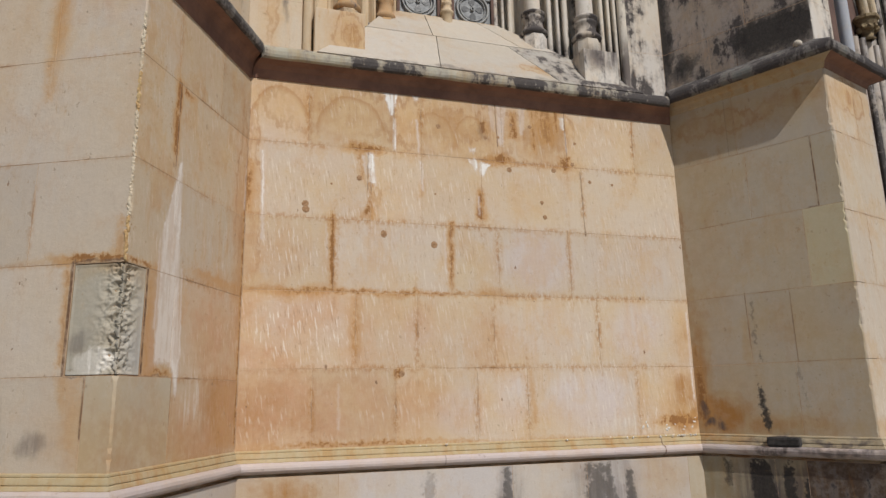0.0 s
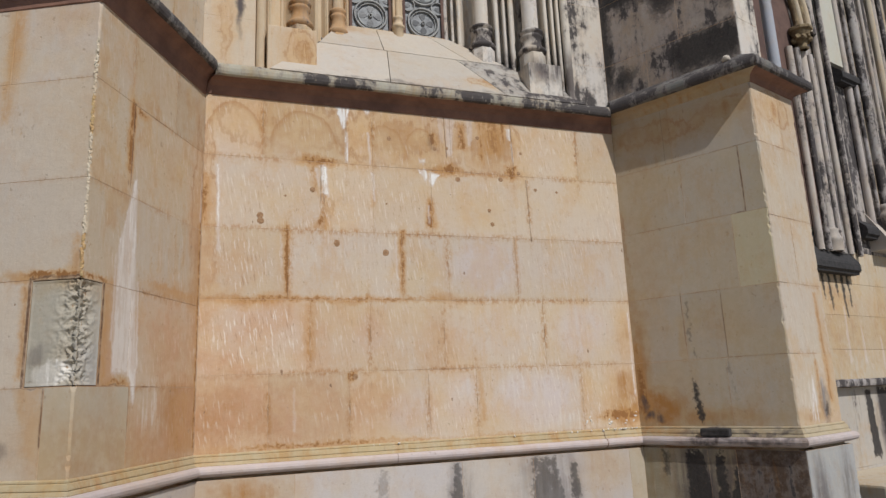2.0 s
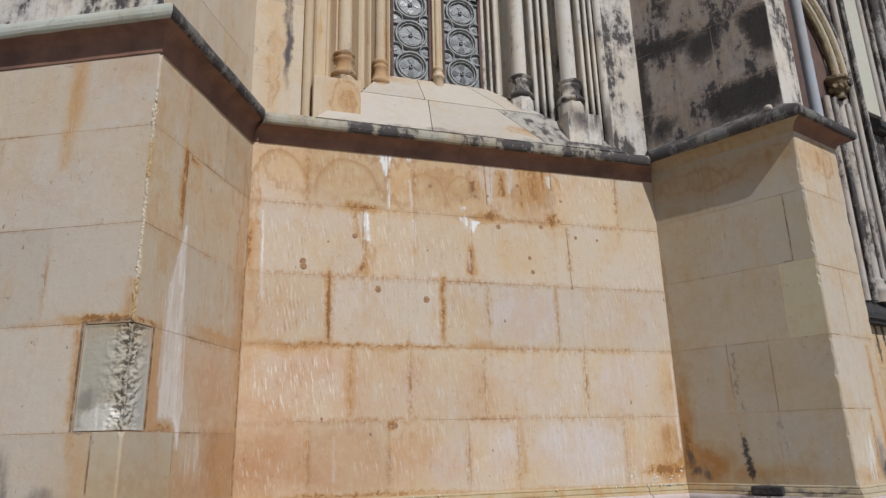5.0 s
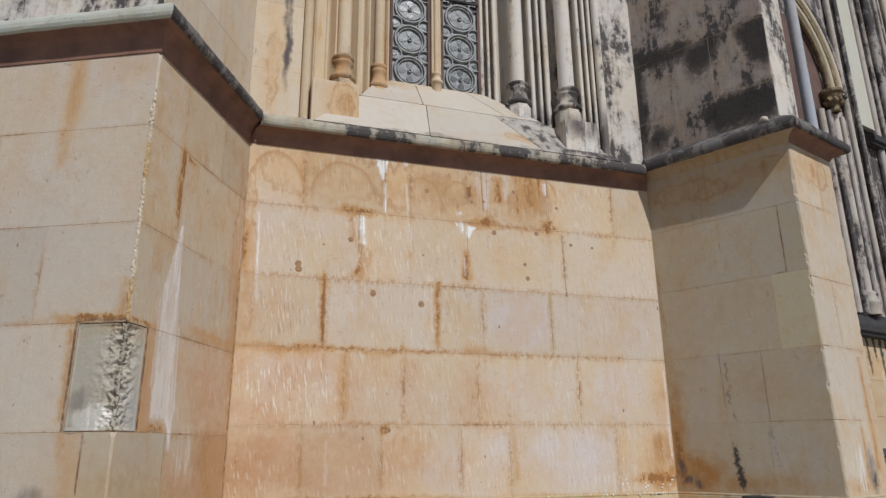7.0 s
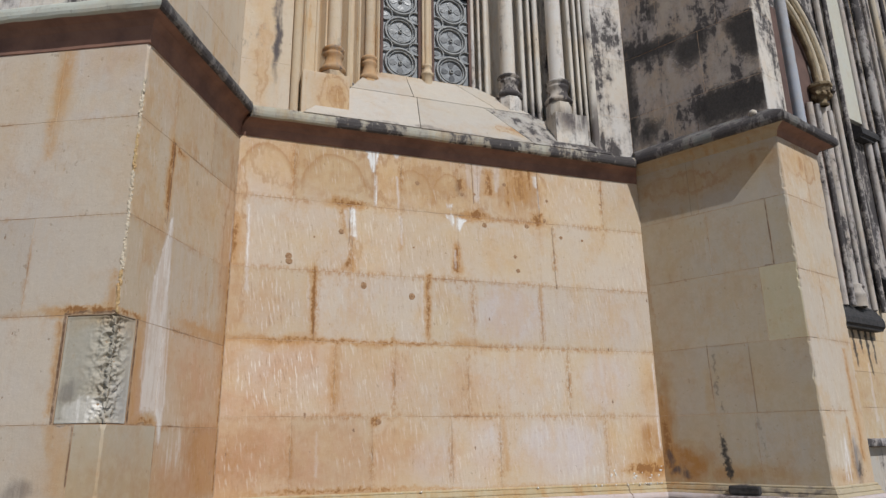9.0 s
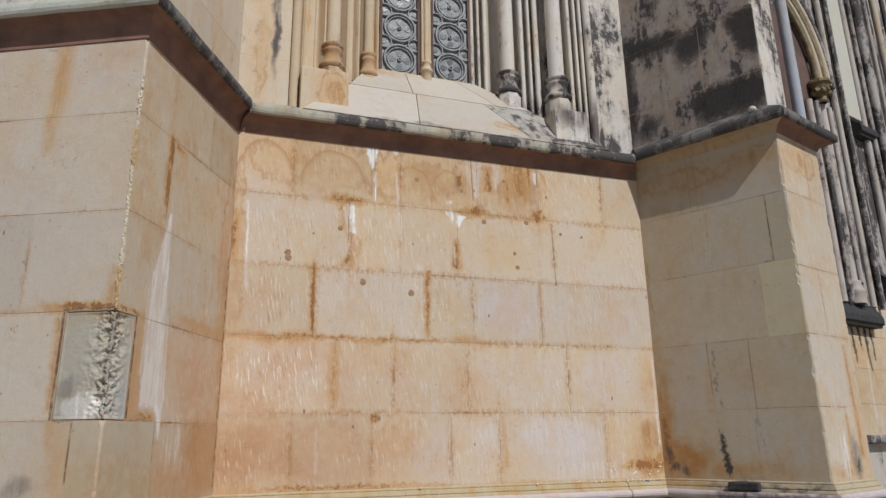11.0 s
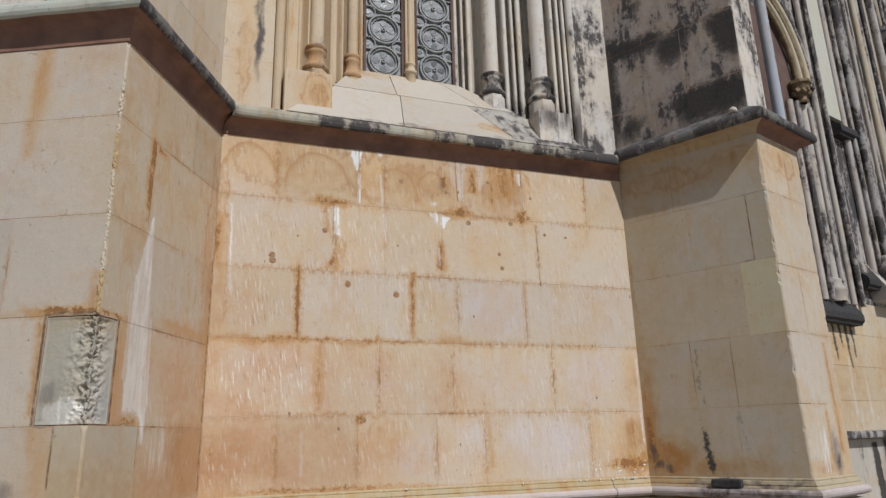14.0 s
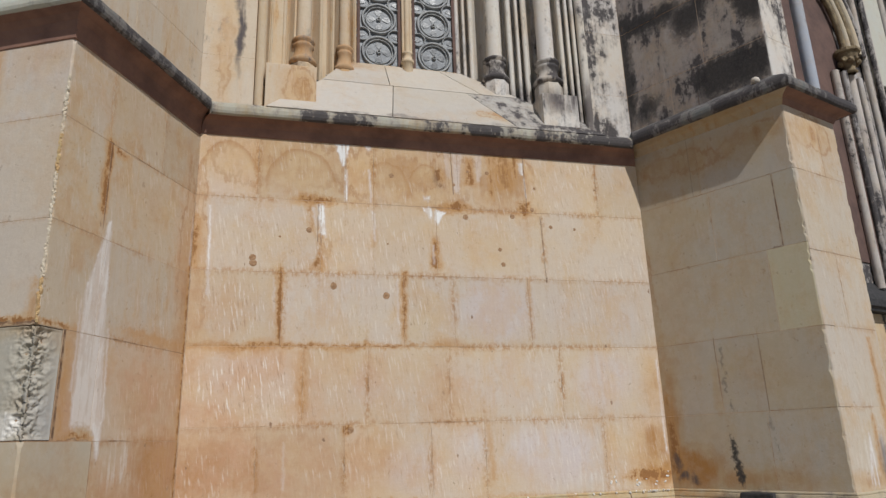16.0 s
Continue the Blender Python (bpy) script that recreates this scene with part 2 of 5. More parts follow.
    chalk = blobs_of(m, [r for r in pale if r[4] < 0.65], 0.9, warped)
    if chalk is not None:
        chalk = m.math("MULTIPLY", chalk, m.math("MULTIPLY", m.ramp(fine_streak, 0.44, 0.62, 0.1, 1.0), m.ramp(mid, 0.38, 0.6, 0.1, 1.0)))
        col = m.mix(chalk, col, (0.72, 0.67, 0.60))
    rr = runs_of(m, rust, m.math("MULTIPLY_ADD", m.math("SUBTRACT", r_along, along), 1.6, along), m.math("MULTIPLY_ADD", m.math("SUBTRACT", r_up, up), 1.8, up), 0.016, 0.55)
    if rr is not None:
        rr = m.math("MULTIPLY", rr, m.ramp(m.math("MULTIPLY_ADD", fine_streak, 0.6, mott), 0.60, 0.86, 0.25, 1.0))
        rr = m.math("MINIMUM", m.math("MULTIPLY", rr, 1.75), 1.0)
        col = m.mix(rr, col, m.mix(m.ramp(rr, 0.55, 1.05), (0.50, 0.27, 0.095), (0.29, 0.135, 0.045)))
    wp = blobs_of(m, [r for r in pale if r[4] >= 0.65], 0.3, m.vmath("ADD", flat, m.vmath("MULTIPLY", wob, (0.45, 0.9, 0))))
    ww = runs_of(m, white, r_along, m.math("MULTIPLY_ADD", m.math("SUBTRACT", r_up, up), 1.8, up), 0.011)
    if wp is not None:
        wp = m.math("MULTIPLY", wp, m.ramp(m.math("ADD", fine_streak, m.math("MULTIPLY", mid, 0.7)), 0.72, 0.92, pale_gate, 1.0))
        col = m.mix(wp, col, (0.78, 0.74, 0.68))
    if ww is not None:
        ww = m.math("MULTIPLY", ww, m.ramp(m.math("ADD", fine_streak, m.math("MULTIPLY", mid, 0.7)), 0.74, 0.92, pale_gate * 0.6, 1.0))
        col = m.mix(ww, col, m.mix(m.ramp(ww, 0.5, 0.95), (0.66, 0.585, 0.54), (0.83, 0.81, 0.78)))
    cr = runs_of(m, cracks, m.math("MULTIPLY_ADD", m.math("SUBTRACT", r_along, along), 0.25, along), r_up, 0.004)
    if cr is not None:
        col = m.mix(m.math("MULTIPLY", cr, m.ramp(mott, 0.36, 0.56, 0.35, 1.0)), col, (0.15, 0.085, 0.05))
    # small chips and pores, singly and in swarms
    cell = m.n("ShaderNodeTexVoronoi", {"Vector": m.vmath("MULTIPLY", m.vmath("ADD", flat, jig), (1.0, 0.6, 1.0)), "Scale": 15.0, "Randomness": 1.0})
    pick = m.n("ShaderNodeSeparateXYZ", (cell.outputs["Color"],)).outputs[0]
    size = m.math("MULTIPLY", m.ramp_lin(pick, 0.55, 1.0), m.ramp(big, 0.4, 0.62, 0.03, 0.13))
    chip = m.ramp(m.math("SUBTRACT", cell.outputs["Distance"], size), 0.03, -0.02, 0.0, chips)
    col = m.mix(chip, col, (0.27, 0.165, 0.10))
    dk = blobs_of(m, dark, 0.6, warped)
    if dk is not None:
        dk = m.math("MULTIPLY", dk, m.ramp(m.math("ADD", streak, m.math("MULTIPLY", mid, 0.5)), 0.55, 0.85, 0.2, 1.0))
        col = m.mix(dk, col, (0.10, 0.085, 0.085))
    if lichen:
        patch = m.noise(m.vmath("MULTIPLY", pos, (1.5, 1.5, 0.75)), 2.4, 9, 0.72)
        runs = m.noise(m.vmath("MULTIPLY", pos, (7.0, 7.0, 0.8)), 1.6, 6, 0.65)
        edge = m.math("ADD", m.math("MULTIPLY", patch, 0.52), m.math("ADD", m.math("MULTIPLY", runs, 0.24), m.math("MULTIPLY", m.noise(pos, 15.0, 8, 0.8), 0.24)))
        grey = m.ramp(edge, 0.60 - 0.21 * lichen, 0.68 - 0.21 * lichen)
        col = m.mix(m.math("MULTIPLY", grey, 0.62), col, (0.20, 0.175, 0.165))
        li = m.ramp(edge, 0.655 - 0.21 * lichen, 0.69 - 0.21 * lichen)
        col = m.mix(m.math("MULTIPLY", li, 0.92), col, m.mix(grain, (0.022, 0.02, 0.022), (0.08, 0.072, 0.076)))
    bk = runs_of(m, black, m.math("MULTIPLY_ADD", m.math("SUBTRACT", r_along, along), 3.0, along), m.math("MULTIPLY_ADD", m.math("SUBTRACT", r_up, up), 3.0, up), soot_edge)
    if bk is not None:
        soot = m.ramp(m.math("ADD", m.math("MULTIPLY", bk, 0.8), m.math("MULTIPLY_ADD", mott, 1.0, m.math("MULTIPLY", m.noise(pos, 5.0, 8, 0.75), 0.9))), 1.06, 1.24)
        col = m.mix(m.math("MULTIPLY", soot, m.ramp(bk, 0.0, 0.75, 0.0, 0.96)), col, m.mix(crisp, (0.010, 0.010, 0.011), (0.065, 0.060, 0.060)))
    pore = m.ramp(m.noise(pos, 24.0, 4, 0.55), 0.67, 0.72, 0.0, 0.3)
    col = m.mix(pore, col, (0.22, 0.13, 0.07))
    col = m.mix(1.0, col, m.n("ShaderNodeCombineXYZ", (tone, tone, tone)).outputs[0], "MULTIPLY")
    col = m.mix(m.ramp(grain, 0.3, 0.75, 0.0, 0.08), col, (0.30, 0.24, 0.18))
    m.t.links.new(col, m.bsdf.inputs["Base Color"])
    m.bsdf.inputs["Roughness"].default_value = 0.88
    m.bsdf.inputs["Specular IOR Level"].default_value = 0.25
    height = m.math("ADD", m.math("MULTIPLY", grain, 0.25), m.math("ADD", m.math("MULTIPLY", mid, 0.8), m.math("MULTIPLY", fine_streak, 0.12)))
    height = m.math("SUBTRACT", height, m.math("MULTIPLY", m.math("ADD", pore, chip), 0.6))
    bump = m.n("ShaderNodeBump", {"Strength": rough_bump, "Distance": 0.012, "Height": height})
    m.t.links.new(bump.outputs[0], m.bsdf.inputs["Normal"])
    return m.mat


def plain(name, col, col2=None, scale=20.0, rough=0.7, metal=0.0, bump=0.2):
    m = Nodes(name)
    pos = m.n("ShaderNodeNewGeometry").outputs["Position"]
    f = m.noise(pos, scale, 6, 0.65)
    m.t.links.new(m.mix(m.ramp(f, 0.3, 0.7), col, col2 or tuple(c * 0.6 for c in col)), m.bsdf.inputs["Base Color"])
    m.bsdf.inputs["Roughness"].default_value = rough
    m.bsdf.inputs["Metallic"].default_value = metal
    b = m.n("ShaderNodeBump", {"Strength": bump, "Distance": 0.01, "Height": m.noise(pos, scale * 3, 4)})
    m.t.links.new(b.outputs[0], m.bsdf.inputs["Normal"])
    return m.mat


# recess wall: washes by height, then the single runs
BACK_TOP = ((0.55, 3.72, 0.60, 0.24, 0.68), (1.45, 3.68, 0.62, 0.25, 0.78), (2.15, 3.68, 0.28, 0.26, 0.85), (2.8, 3.7, 0.45, 0.2, 0.25), (0.62, 3.66, 0.34, 0.17, 0.62), (1.42, 3.70, 0.36, 0.16, 0.72), (1.60, 3.66, 0.10, 0.12, 0.9), (1.30, 3.55, 0.20, 0.12, 0.45), (2.15, 3.74, 0.18, 0.16, 0.9),
            (2.02, 3.60, 0.16, 0.12, 0.55), (0.78, 3.46, 0.16, 0.05, 0.9), (1.72, 3.45, 0.22, 0.05, 0.85), (2.28, 3.46, 0.16, 0.06, 0.7), (0.40, 3.48, 0.10, 0.10, 0.3), (2.75, 3.80, 0.35, 0.10, 0.25))
BACK_MID = ((1.2, 3.2, 0.9, 0.22, 0.25), (0.03, 2.9, 0.07, 1.1, 0.62), (0.02, 2.3, 0.09, 0.7, 0.5), (0.84, 3.10, 0.06, 0.2, 0.5), (1.62, 3.10, 0.06, 0.16, 0.5), (1.15, 3.15, 0.25, 0.22, 0.22), (2.0, 3.2, 0.3, 0.22, 0.22),
            (0.53, 2.72, 0.05, 0.24, 0.4), (1.37, 2.76, 0.05, 0.2, 0.4), (0.35, 2.43, 0.36, 0.05, 0.7), (1.0, 2.44, 0.4, 0.025, 0.45), (1.68, 2.45, 0.12, 0.05, 0.7), (1.15, 2.30, 0.35, 0.16, 0.30))
BACK_LOW = ((0.10, 1.65, 0.22, 0.20, 1.0), (0.50, 1.70, 0.80, 0.30, 0.55), (0.55, 2.12, 0.70, 0.30, 0.35), (0.16, 1.70, 0.30, 0.22, 0.95), (0.42, 1.66, 0.25, 0.20, 0.85), (0.78, 1.72, 0.35, 0.22, 0.55), (1.15, 1.75, 0.24, 0.16, 0.62), (0.72, 2.2, 0.07, 0.25, 0.6), (0.22, 2.02, 0.22, 0.08, 0.6),
            (1.68, 2.12, 0.14, 0.22, 0.45), (1.62, 1.72, 0.10, 0.14, 0.4), (2.83, 1.75, 0.05, 0.22, 0.45), (3.17, 1.74, 0.16, 0.22, 0.95), (3.2, 1.57, 0.22, 0.10, 1.1), (3.21, 2.15, 0.10, 0.20, 0.75), (1.9, 1.62, 0.5, 0.09, 0.3))
BACK_LILAC = ((2.05, 2.70, 0.27, 0.22, 0.9), (2.80, 2.70, 0.42, 0.20, 0.35), (2.40, 1.72, 0.36, 0.20, 0.95), (1.42, 1.66, 0.18, 0.14, 0.7), (1.80, 1.75, 0.12, 0.18, 0.7), (2.82, 2.22, 0.22, 0.18, 0.8),
              (1.15, 2.20, 0.12, 0.12, 0.5), (2.1, 2.2, 0.36, 0.18, 0.35), (0.40, 2.22, 0.24, 0.16, 0.4))
BACK_WHITE = ((0.96, 3.90, 0.056, 0.967, 3.70, 0.006, 1.0), (0.985, 3.70, 0.010, 0.99, 3.45, 0.010, 1.0), (0.815, 3.42, 0.020, 0.835, 3.20, 0.024, 1.0), (0.765, 3.40, 0.006, 0.785, 3.26, 0.005, 0.9),
              (1.14, 3.895, 0.028, 1.145, 3.84, 0.010, 0.9), (1.150, 3.70, 0.008, 1.165, 3.45, 0.006, 0.75), (1.175, 3.41, 0.010, 1.190, 3.16, 0.006, 0.9), (0.096, 3.38, 0.011, 0.112, 2.76, 0.010, 0.85),
              (1.56, 3.44, 0.035, 1.60, 3.35, 0.010, 1.0), (1.66, 3.42, 0.045, 1.63, 3.32, 0.014, 1.0), (1.565, 3.53, 0.028, 1.565, 3.48, 0.018, 0.85), (2.30, 3.85, 0.022, 2.302, 3.74, 0.012, 0.95))
BACK_WHITE += ((2.325, 3.72, 0.005, 2.328, 3.55, 0.005, 0.9), (1.80, 3.90, 0.040, 1.79, 3.56, 0.022, 0.6), (1.72, 3.90, 0.024, 1.735, 3.66, 0.012, 0.4), (3.262, 2.35, 0.006, 3.262, 1.70, 0.007, 0.9), (1.97, 3.90, 0.030, 1.96, 3.66, 0.014, 0.5),
               (1.605, 3.16, 0.006, 1.608, 3.02, 0.006, 0.8), (1.34, 2.90, 0.006, 1.345, 2.60, 0.005, 0.7), (0.52, 2.90, 0.005, 0.53, 2.66, 0.005, 0.6), (0.615, 1.85, 0.006, 0.62, 1.56, 0.005, 0.55))
BACK_RUST = ((0.556, 2.97, 0.018, 0.565, 2.46, 0.008, 0.9), (1.392, 2.98, 0.024, 1.384, 2.46, 0.013, 0.65), (1.888, 3.86, 0.014, 1.90, 3.62, 0.048, 0.6), (2.14, 3.90, 0.10, 2.17, 3.60, 0.06, 0.5), (2.05, 3.88, 0.012, 2.06, 3.52, 0.020, 0.6), (2.25, 3.90, 0.03, 2.25, 3.70, 0.012, 0.6),
             (1.62, 3.20, 0.014, 1.62, 2.98, 0.042, 0.75), (0.79, 3.47, 0.13, 0.77, 3.425, 0.10, 0.8), (0.735, 3.43, 0.03, 0.77, 3.20, 0.012, 0.5), (1.79, 3.50, 0.07, 1.79, 3.42, 0.10, 0.8), (2.31, 3.52, 0.05, 2.31, 3.40, 0.03, 0.8),
             (1.655, 3.74, 0.03, 1.67, 3.63, 0.03, 0.75), (1.185, 3.25, 0.016, 1.185, 3.12, 0.018, 0.4), (0.015, 3.30, 0.03, 0.01, 2.94, 0.018, 0.6))
BACK_RUST += ((0.69, 2.42, 0.06, 0.73, 2.02, 0.045, 0.22), (0.35, 2.46, 0.30, 0.28, 2.41, 0.18, 0.45), (0.85, 2.460, 0.85, 0.85, 2.430, 0.85, 0.85), (1.00, 1.945, 0.035, 1.00, 1.87, 0.014, 0.8), (0.75, 1.495, 0.55, 0.75, 1.466, 0.60, 0.9), (1.42, 1.486, 0.20, 1.42, 1.466, 0.25, 0.8),
              (2.0, 1.484, 0.20, 2.0, 1.466, 0.20, 0.6), (3.13, 1.60, 0.16, 3.10, 1.52, 0.26, 0.7), (1.95, 1.92, 0.010, 1.97, 1.55, 0.018, 0.4), (2.30, 2.95, 0.014, 2.31, 2.55, 0.006, 0.4), (0.80, 3.04, 0.02, 0.80, 2.95, 0.07, 0.6))
BACK_CRACKS = ((1.752, 3.90, 0.0025, 1.765, 3.55, 0.003, 1.0), (2.322, 3.90, 0.0025, 2.33, 3.47, 0.002, 0.9), (2.43, 3.42, 0.003, 2.443, 2.92, 0.0025, 0.85), (2.443, 2.96, 0.008, 2.444, 2.91, 0.006, 0.9), (0.80, 3.43, 0.0025, 0.797, 3.15, 0.002, 0.9),
               (2.295, 2.95, 0.0015, 2.305, 2.50, 0.0015, 0.6), (0.574, 2.75, 0.0025, 0.57, 2.46, 0.0025, 0.9), (0.0, 3.85, 0.005, 0.0, 1.48, 0.005, 0.6), (1.555, 1.92, 0.0015, 1.56, 1.50, 0.0015, 0.6))
M_BACK = stone("limestone_recess", C1, Vector((1, 0)), BACK_TOP + BACK_MID + BACK_LOW, ((2.7, 1.55, 0.4, 0.06, 0.6), (2.2, 1.8, 0.3, 0.15, 0.3)), ((1.66, 3.66, 0.03, 0.07, 0.45),), warm=0.30, base=(0.605, 0.50, 0.385), lines=joint_rows(BK_C), scrape=0.35, pale_gate=1.1, gold=0.4, patina=0.22,
               lilac=BACK_LILAC, rings=((0.20, 3.56, 0.20, 0.29, 0.55), (0.68, 3.52, 0.24, 0.30, 0.5), (1.28, 3.56, 0.15, 0.20, 0.4), (1.56, 3.58, 0.13, 0.19, 0.5)), rust=BACK_RUST, white=BACK_WHITE, rose=((0.45, 2.3, 0.5, 0.14, 0.6), (0.15, 2.0, 0.25, 0.12, 0.8), (0.35, 1.68, 0.50, 0.24, 0.95), (0.95, 1.70, 0.45, 0.2, 0.6), (0.75, 2.15, 0.12, 0.28, 0.6), (1.1, 2.15, 0.3, 0.2, 0.3), (1.66, 2.15, 0.15, 0.2, 0.35), (0.25, 2.7, 0.25, 0.2, 0.3)), cracks=BACK_CRACKS, hatch=0.85, chips=0.9, joint=1.2,
               scraped=((0.38, 2.2, 0.32, 0.20, 1.0), (0.30, 2.70, 0.24, 0.2, 0.8), (1.2, 3.18, 0.45, 0.22, 0.55), (0.35, 3.2, 0.25, 0.2, 0.6), (0.9, 2.2, 0.25, 0.2, 0.5)))
M_LS = stone("limestone_first_flank", A, LSD, ((1.12, 2.4, 0.10, 1.4, 0.7), (0.98, 1.70, 0.24, 0.26, 1.25), (0.85, 2.10, 0.26, 0.25, 0.62), (0.55, 1.62, 0.2, 0.12, 0.6), (0.33, 3.3, 0.035, 0.3, 0.5), (0.6, 3.7, 0.5, 0.2, 0.32), (0.22, 2.15, 0.06, 0.3, 0.55), (0.7, 3.2, 0.3, 0.22, 0.3), (0.2, 1.60, 0.25, 0.12, 0.5), (0.8, 1.55, 0.4, 0.12, 0.9)),
             ((0.66, 1.76, 0.12, 0.11, 0.64),), warm=0.42, base=(0.53, 0.43, 0.31), patina=0.34, lines=joint_rows(LS_C), pale_gate=1.3, hatch=0.3, rose=((0.85, 2.12, 0.32, 0.30, 0.95), (0.9, 1.7, 0.40, 0.25, 0.9), (0.24, 2.15, 0.07, 0.3, 0.8), (1.1, 3.0, 0.1, 0.6, 0.4)), chips=0.5, joint=0.8,
             white=((0.405, 3.00, 0.012, 0.355, 2.58, 0.085, 0.78), (0.355, 2.615, 0.080, 0.385, 1.94, 0.110, 0.72), (0.462, 1.99, 0.040, 0.485, 1.77, 0.008, 0.8), (0.475, 2.45, 0.006, 0.50, 1.95, 0.010, 0.75), (0.262, 2.56, 0.006, 0.262, 2.10, 0.010, 0.6), (1.16, 3.30, 0.006, 1.16, 2.95, 0.01, 0.6)),
             rust=((0.345, 3.46, 0.03, 0.34, 3.02, 0.014, 0.85), (0.42, 3.44, 0.09, 0.40, 3.38, 0.05, 0.6), (0.85, 2.47, 0.30, 0.85, 2.40, 0.26, 0.35), (1.17, 3.3, 0.014, 1.17, 1.5, 0.018, 0.75), (0.10, 2.425, 0.12, 0.10, 2.39, 0.14, 0.8), (0.205, 2.38, 0.02, 0.21, 1.90, 0.02, 0.4), (0.34, 1.91, 0.10, 0.34, 1.872, 0.10, 0.7), (1.02, 1.85, 0.10, 1.0, 1.5, 0.16, 0.28)),
             cracks=((0.36, 3.46, 0.006, 0.352, 2.95, 0.003, 0.8), (0.176, 2.40, 0.009, 0.176, 1.885, 0.009, 1.0), (0.30, 1.884, 0.13, 0.30, 1.876, 0.13, 0.9), (0.44, 1.87, 0.003, 0.44, 1.6, 0.002, 0.8)))
M_SILL_DARK = stone("limestone_sill_blackened", C1, Vector((1, 0)), (), (), (), warm=0.1, lichen=0.75, base=(0.42, 0.39, 0.34), scrape=0.1)
M_FL = stone("limestone_first_front", A, FLD, ((-0.48, 3.6, 0.06, 0.3, 0.5), (-0.1, 1.62, 0.2, 0.2, 0.6), (-0.2, 2.42, 0.3, 0.03, 0.7), (-0.25, 1.80, 0.03, 0.12, 0.6), (-0.1, 3.8, 0.2, 0.10, 0.35), (-0.8, 3.6, 0.2, 0.3, 0.2)),
             ((-0.9, 3.7, 0.06, 0.2, 0.5),), ((-0.62, 1.55, 0.07, 0.20, 0.9), (-0.38, 1.58, 0.08, 0.06, 0.55)), warm=0.12, base=(0.555, 0.468, 0.372), patina=0.12, lines=joint_rows(FL_C, 0.014), scrape=0.1, joint=0.55, chips=0.8,
             rust=((-0.46, 3.92, 0.05, -0.48, 3.46, 0.03, 0.36), (-0.50, 3.46, 0.03, -0.50, 3.22, 0.02, 0.35), (-0.15, 2.44, 0.14, -0.15, 2.395, 0.20, 0.85), (-0.03, 2.62, 0.028, -0.03, 2.42, 0.03, 0.42), (-0.285, 2.40, 0.02, -0.285, 1.9, 0.014, 0.5), (-0.21, 1.876, 0.07, -0.20, 1.55, 0.03, 0.25)),
             cracks=((-0.267, 2.405, 0.008, -0.267, 1.88, 0.008, 1.0), (-0.13, 2.412, 0.13, -0.13, 2.394, 0.13, 0.95), (-0.20, 1.886, 0.06, -0.20, 1.874, 0.06, 0.95), (-0.155, 1.875, 0.005, -0.155, 1.60, 0.004, 0.9)))
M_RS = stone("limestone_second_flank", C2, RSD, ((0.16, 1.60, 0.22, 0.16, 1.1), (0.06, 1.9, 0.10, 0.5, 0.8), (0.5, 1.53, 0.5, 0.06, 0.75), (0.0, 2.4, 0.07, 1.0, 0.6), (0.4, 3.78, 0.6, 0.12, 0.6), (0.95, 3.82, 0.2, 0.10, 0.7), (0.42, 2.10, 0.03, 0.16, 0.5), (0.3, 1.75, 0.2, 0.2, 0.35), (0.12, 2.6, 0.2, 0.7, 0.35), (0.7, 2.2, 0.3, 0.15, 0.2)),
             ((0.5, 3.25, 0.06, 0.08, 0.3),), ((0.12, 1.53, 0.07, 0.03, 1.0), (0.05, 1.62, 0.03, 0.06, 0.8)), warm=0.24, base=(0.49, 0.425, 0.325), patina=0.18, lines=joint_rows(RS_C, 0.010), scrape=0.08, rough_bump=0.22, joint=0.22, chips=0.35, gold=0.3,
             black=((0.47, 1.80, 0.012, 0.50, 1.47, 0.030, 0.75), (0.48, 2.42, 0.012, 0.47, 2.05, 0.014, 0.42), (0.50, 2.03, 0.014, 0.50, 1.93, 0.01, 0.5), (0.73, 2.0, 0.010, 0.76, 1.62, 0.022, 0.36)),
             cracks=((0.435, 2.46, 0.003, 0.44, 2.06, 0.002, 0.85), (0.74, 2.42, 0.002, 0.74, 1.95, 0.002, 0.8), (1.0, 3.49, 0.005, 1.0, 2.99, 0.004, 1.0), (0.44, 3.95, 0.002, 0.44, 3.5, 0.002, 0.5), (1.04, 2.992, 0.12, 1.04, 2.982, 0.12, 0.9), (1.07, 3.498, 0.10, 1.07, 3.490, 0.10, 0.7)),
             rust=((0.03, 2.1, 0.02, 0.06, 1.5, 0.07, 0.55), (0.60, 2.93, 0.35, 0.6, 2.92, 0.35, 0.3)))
M_FR = stone("limestone_second_front", B, FRD, ((0.3, 3.8, 0.3, 0.16, 0.7), (0.25, 1.53, 0.25, 0.07, 0.8), (0.55, 1.9, 0.08, 0.5, 0.5), (0.42, 3.5, 0.12, 0.2, 0.35)), ((0.22, 1.65, 0.12, 0.14, 0.6),), ((0.42, 1.62, 0.05, 0.14, 0.7),), warm=0.16, lines=joint_rows(FR_C), joint=0.5, patina=0.25, hatch=0.25, base=(0.57, 0.48, 0.37),
             white=((0.28, 1.80, 0.010, 0.24, 1.48, 0.05, 0.75), (0.42, 1.78, 0.01, 0.40, 1.5, 0.02, 0.7)), rust=((0.36, 1.90, 0.02, 0.34, 1.55, 0.02, 0.5), (0.5, 2.4, 0.02, 0.52, 1.6, 0.03, 0.5)), black=((0.44, 1.62, 0.02, 0.42, 1.48, 0.04, 0.5),))
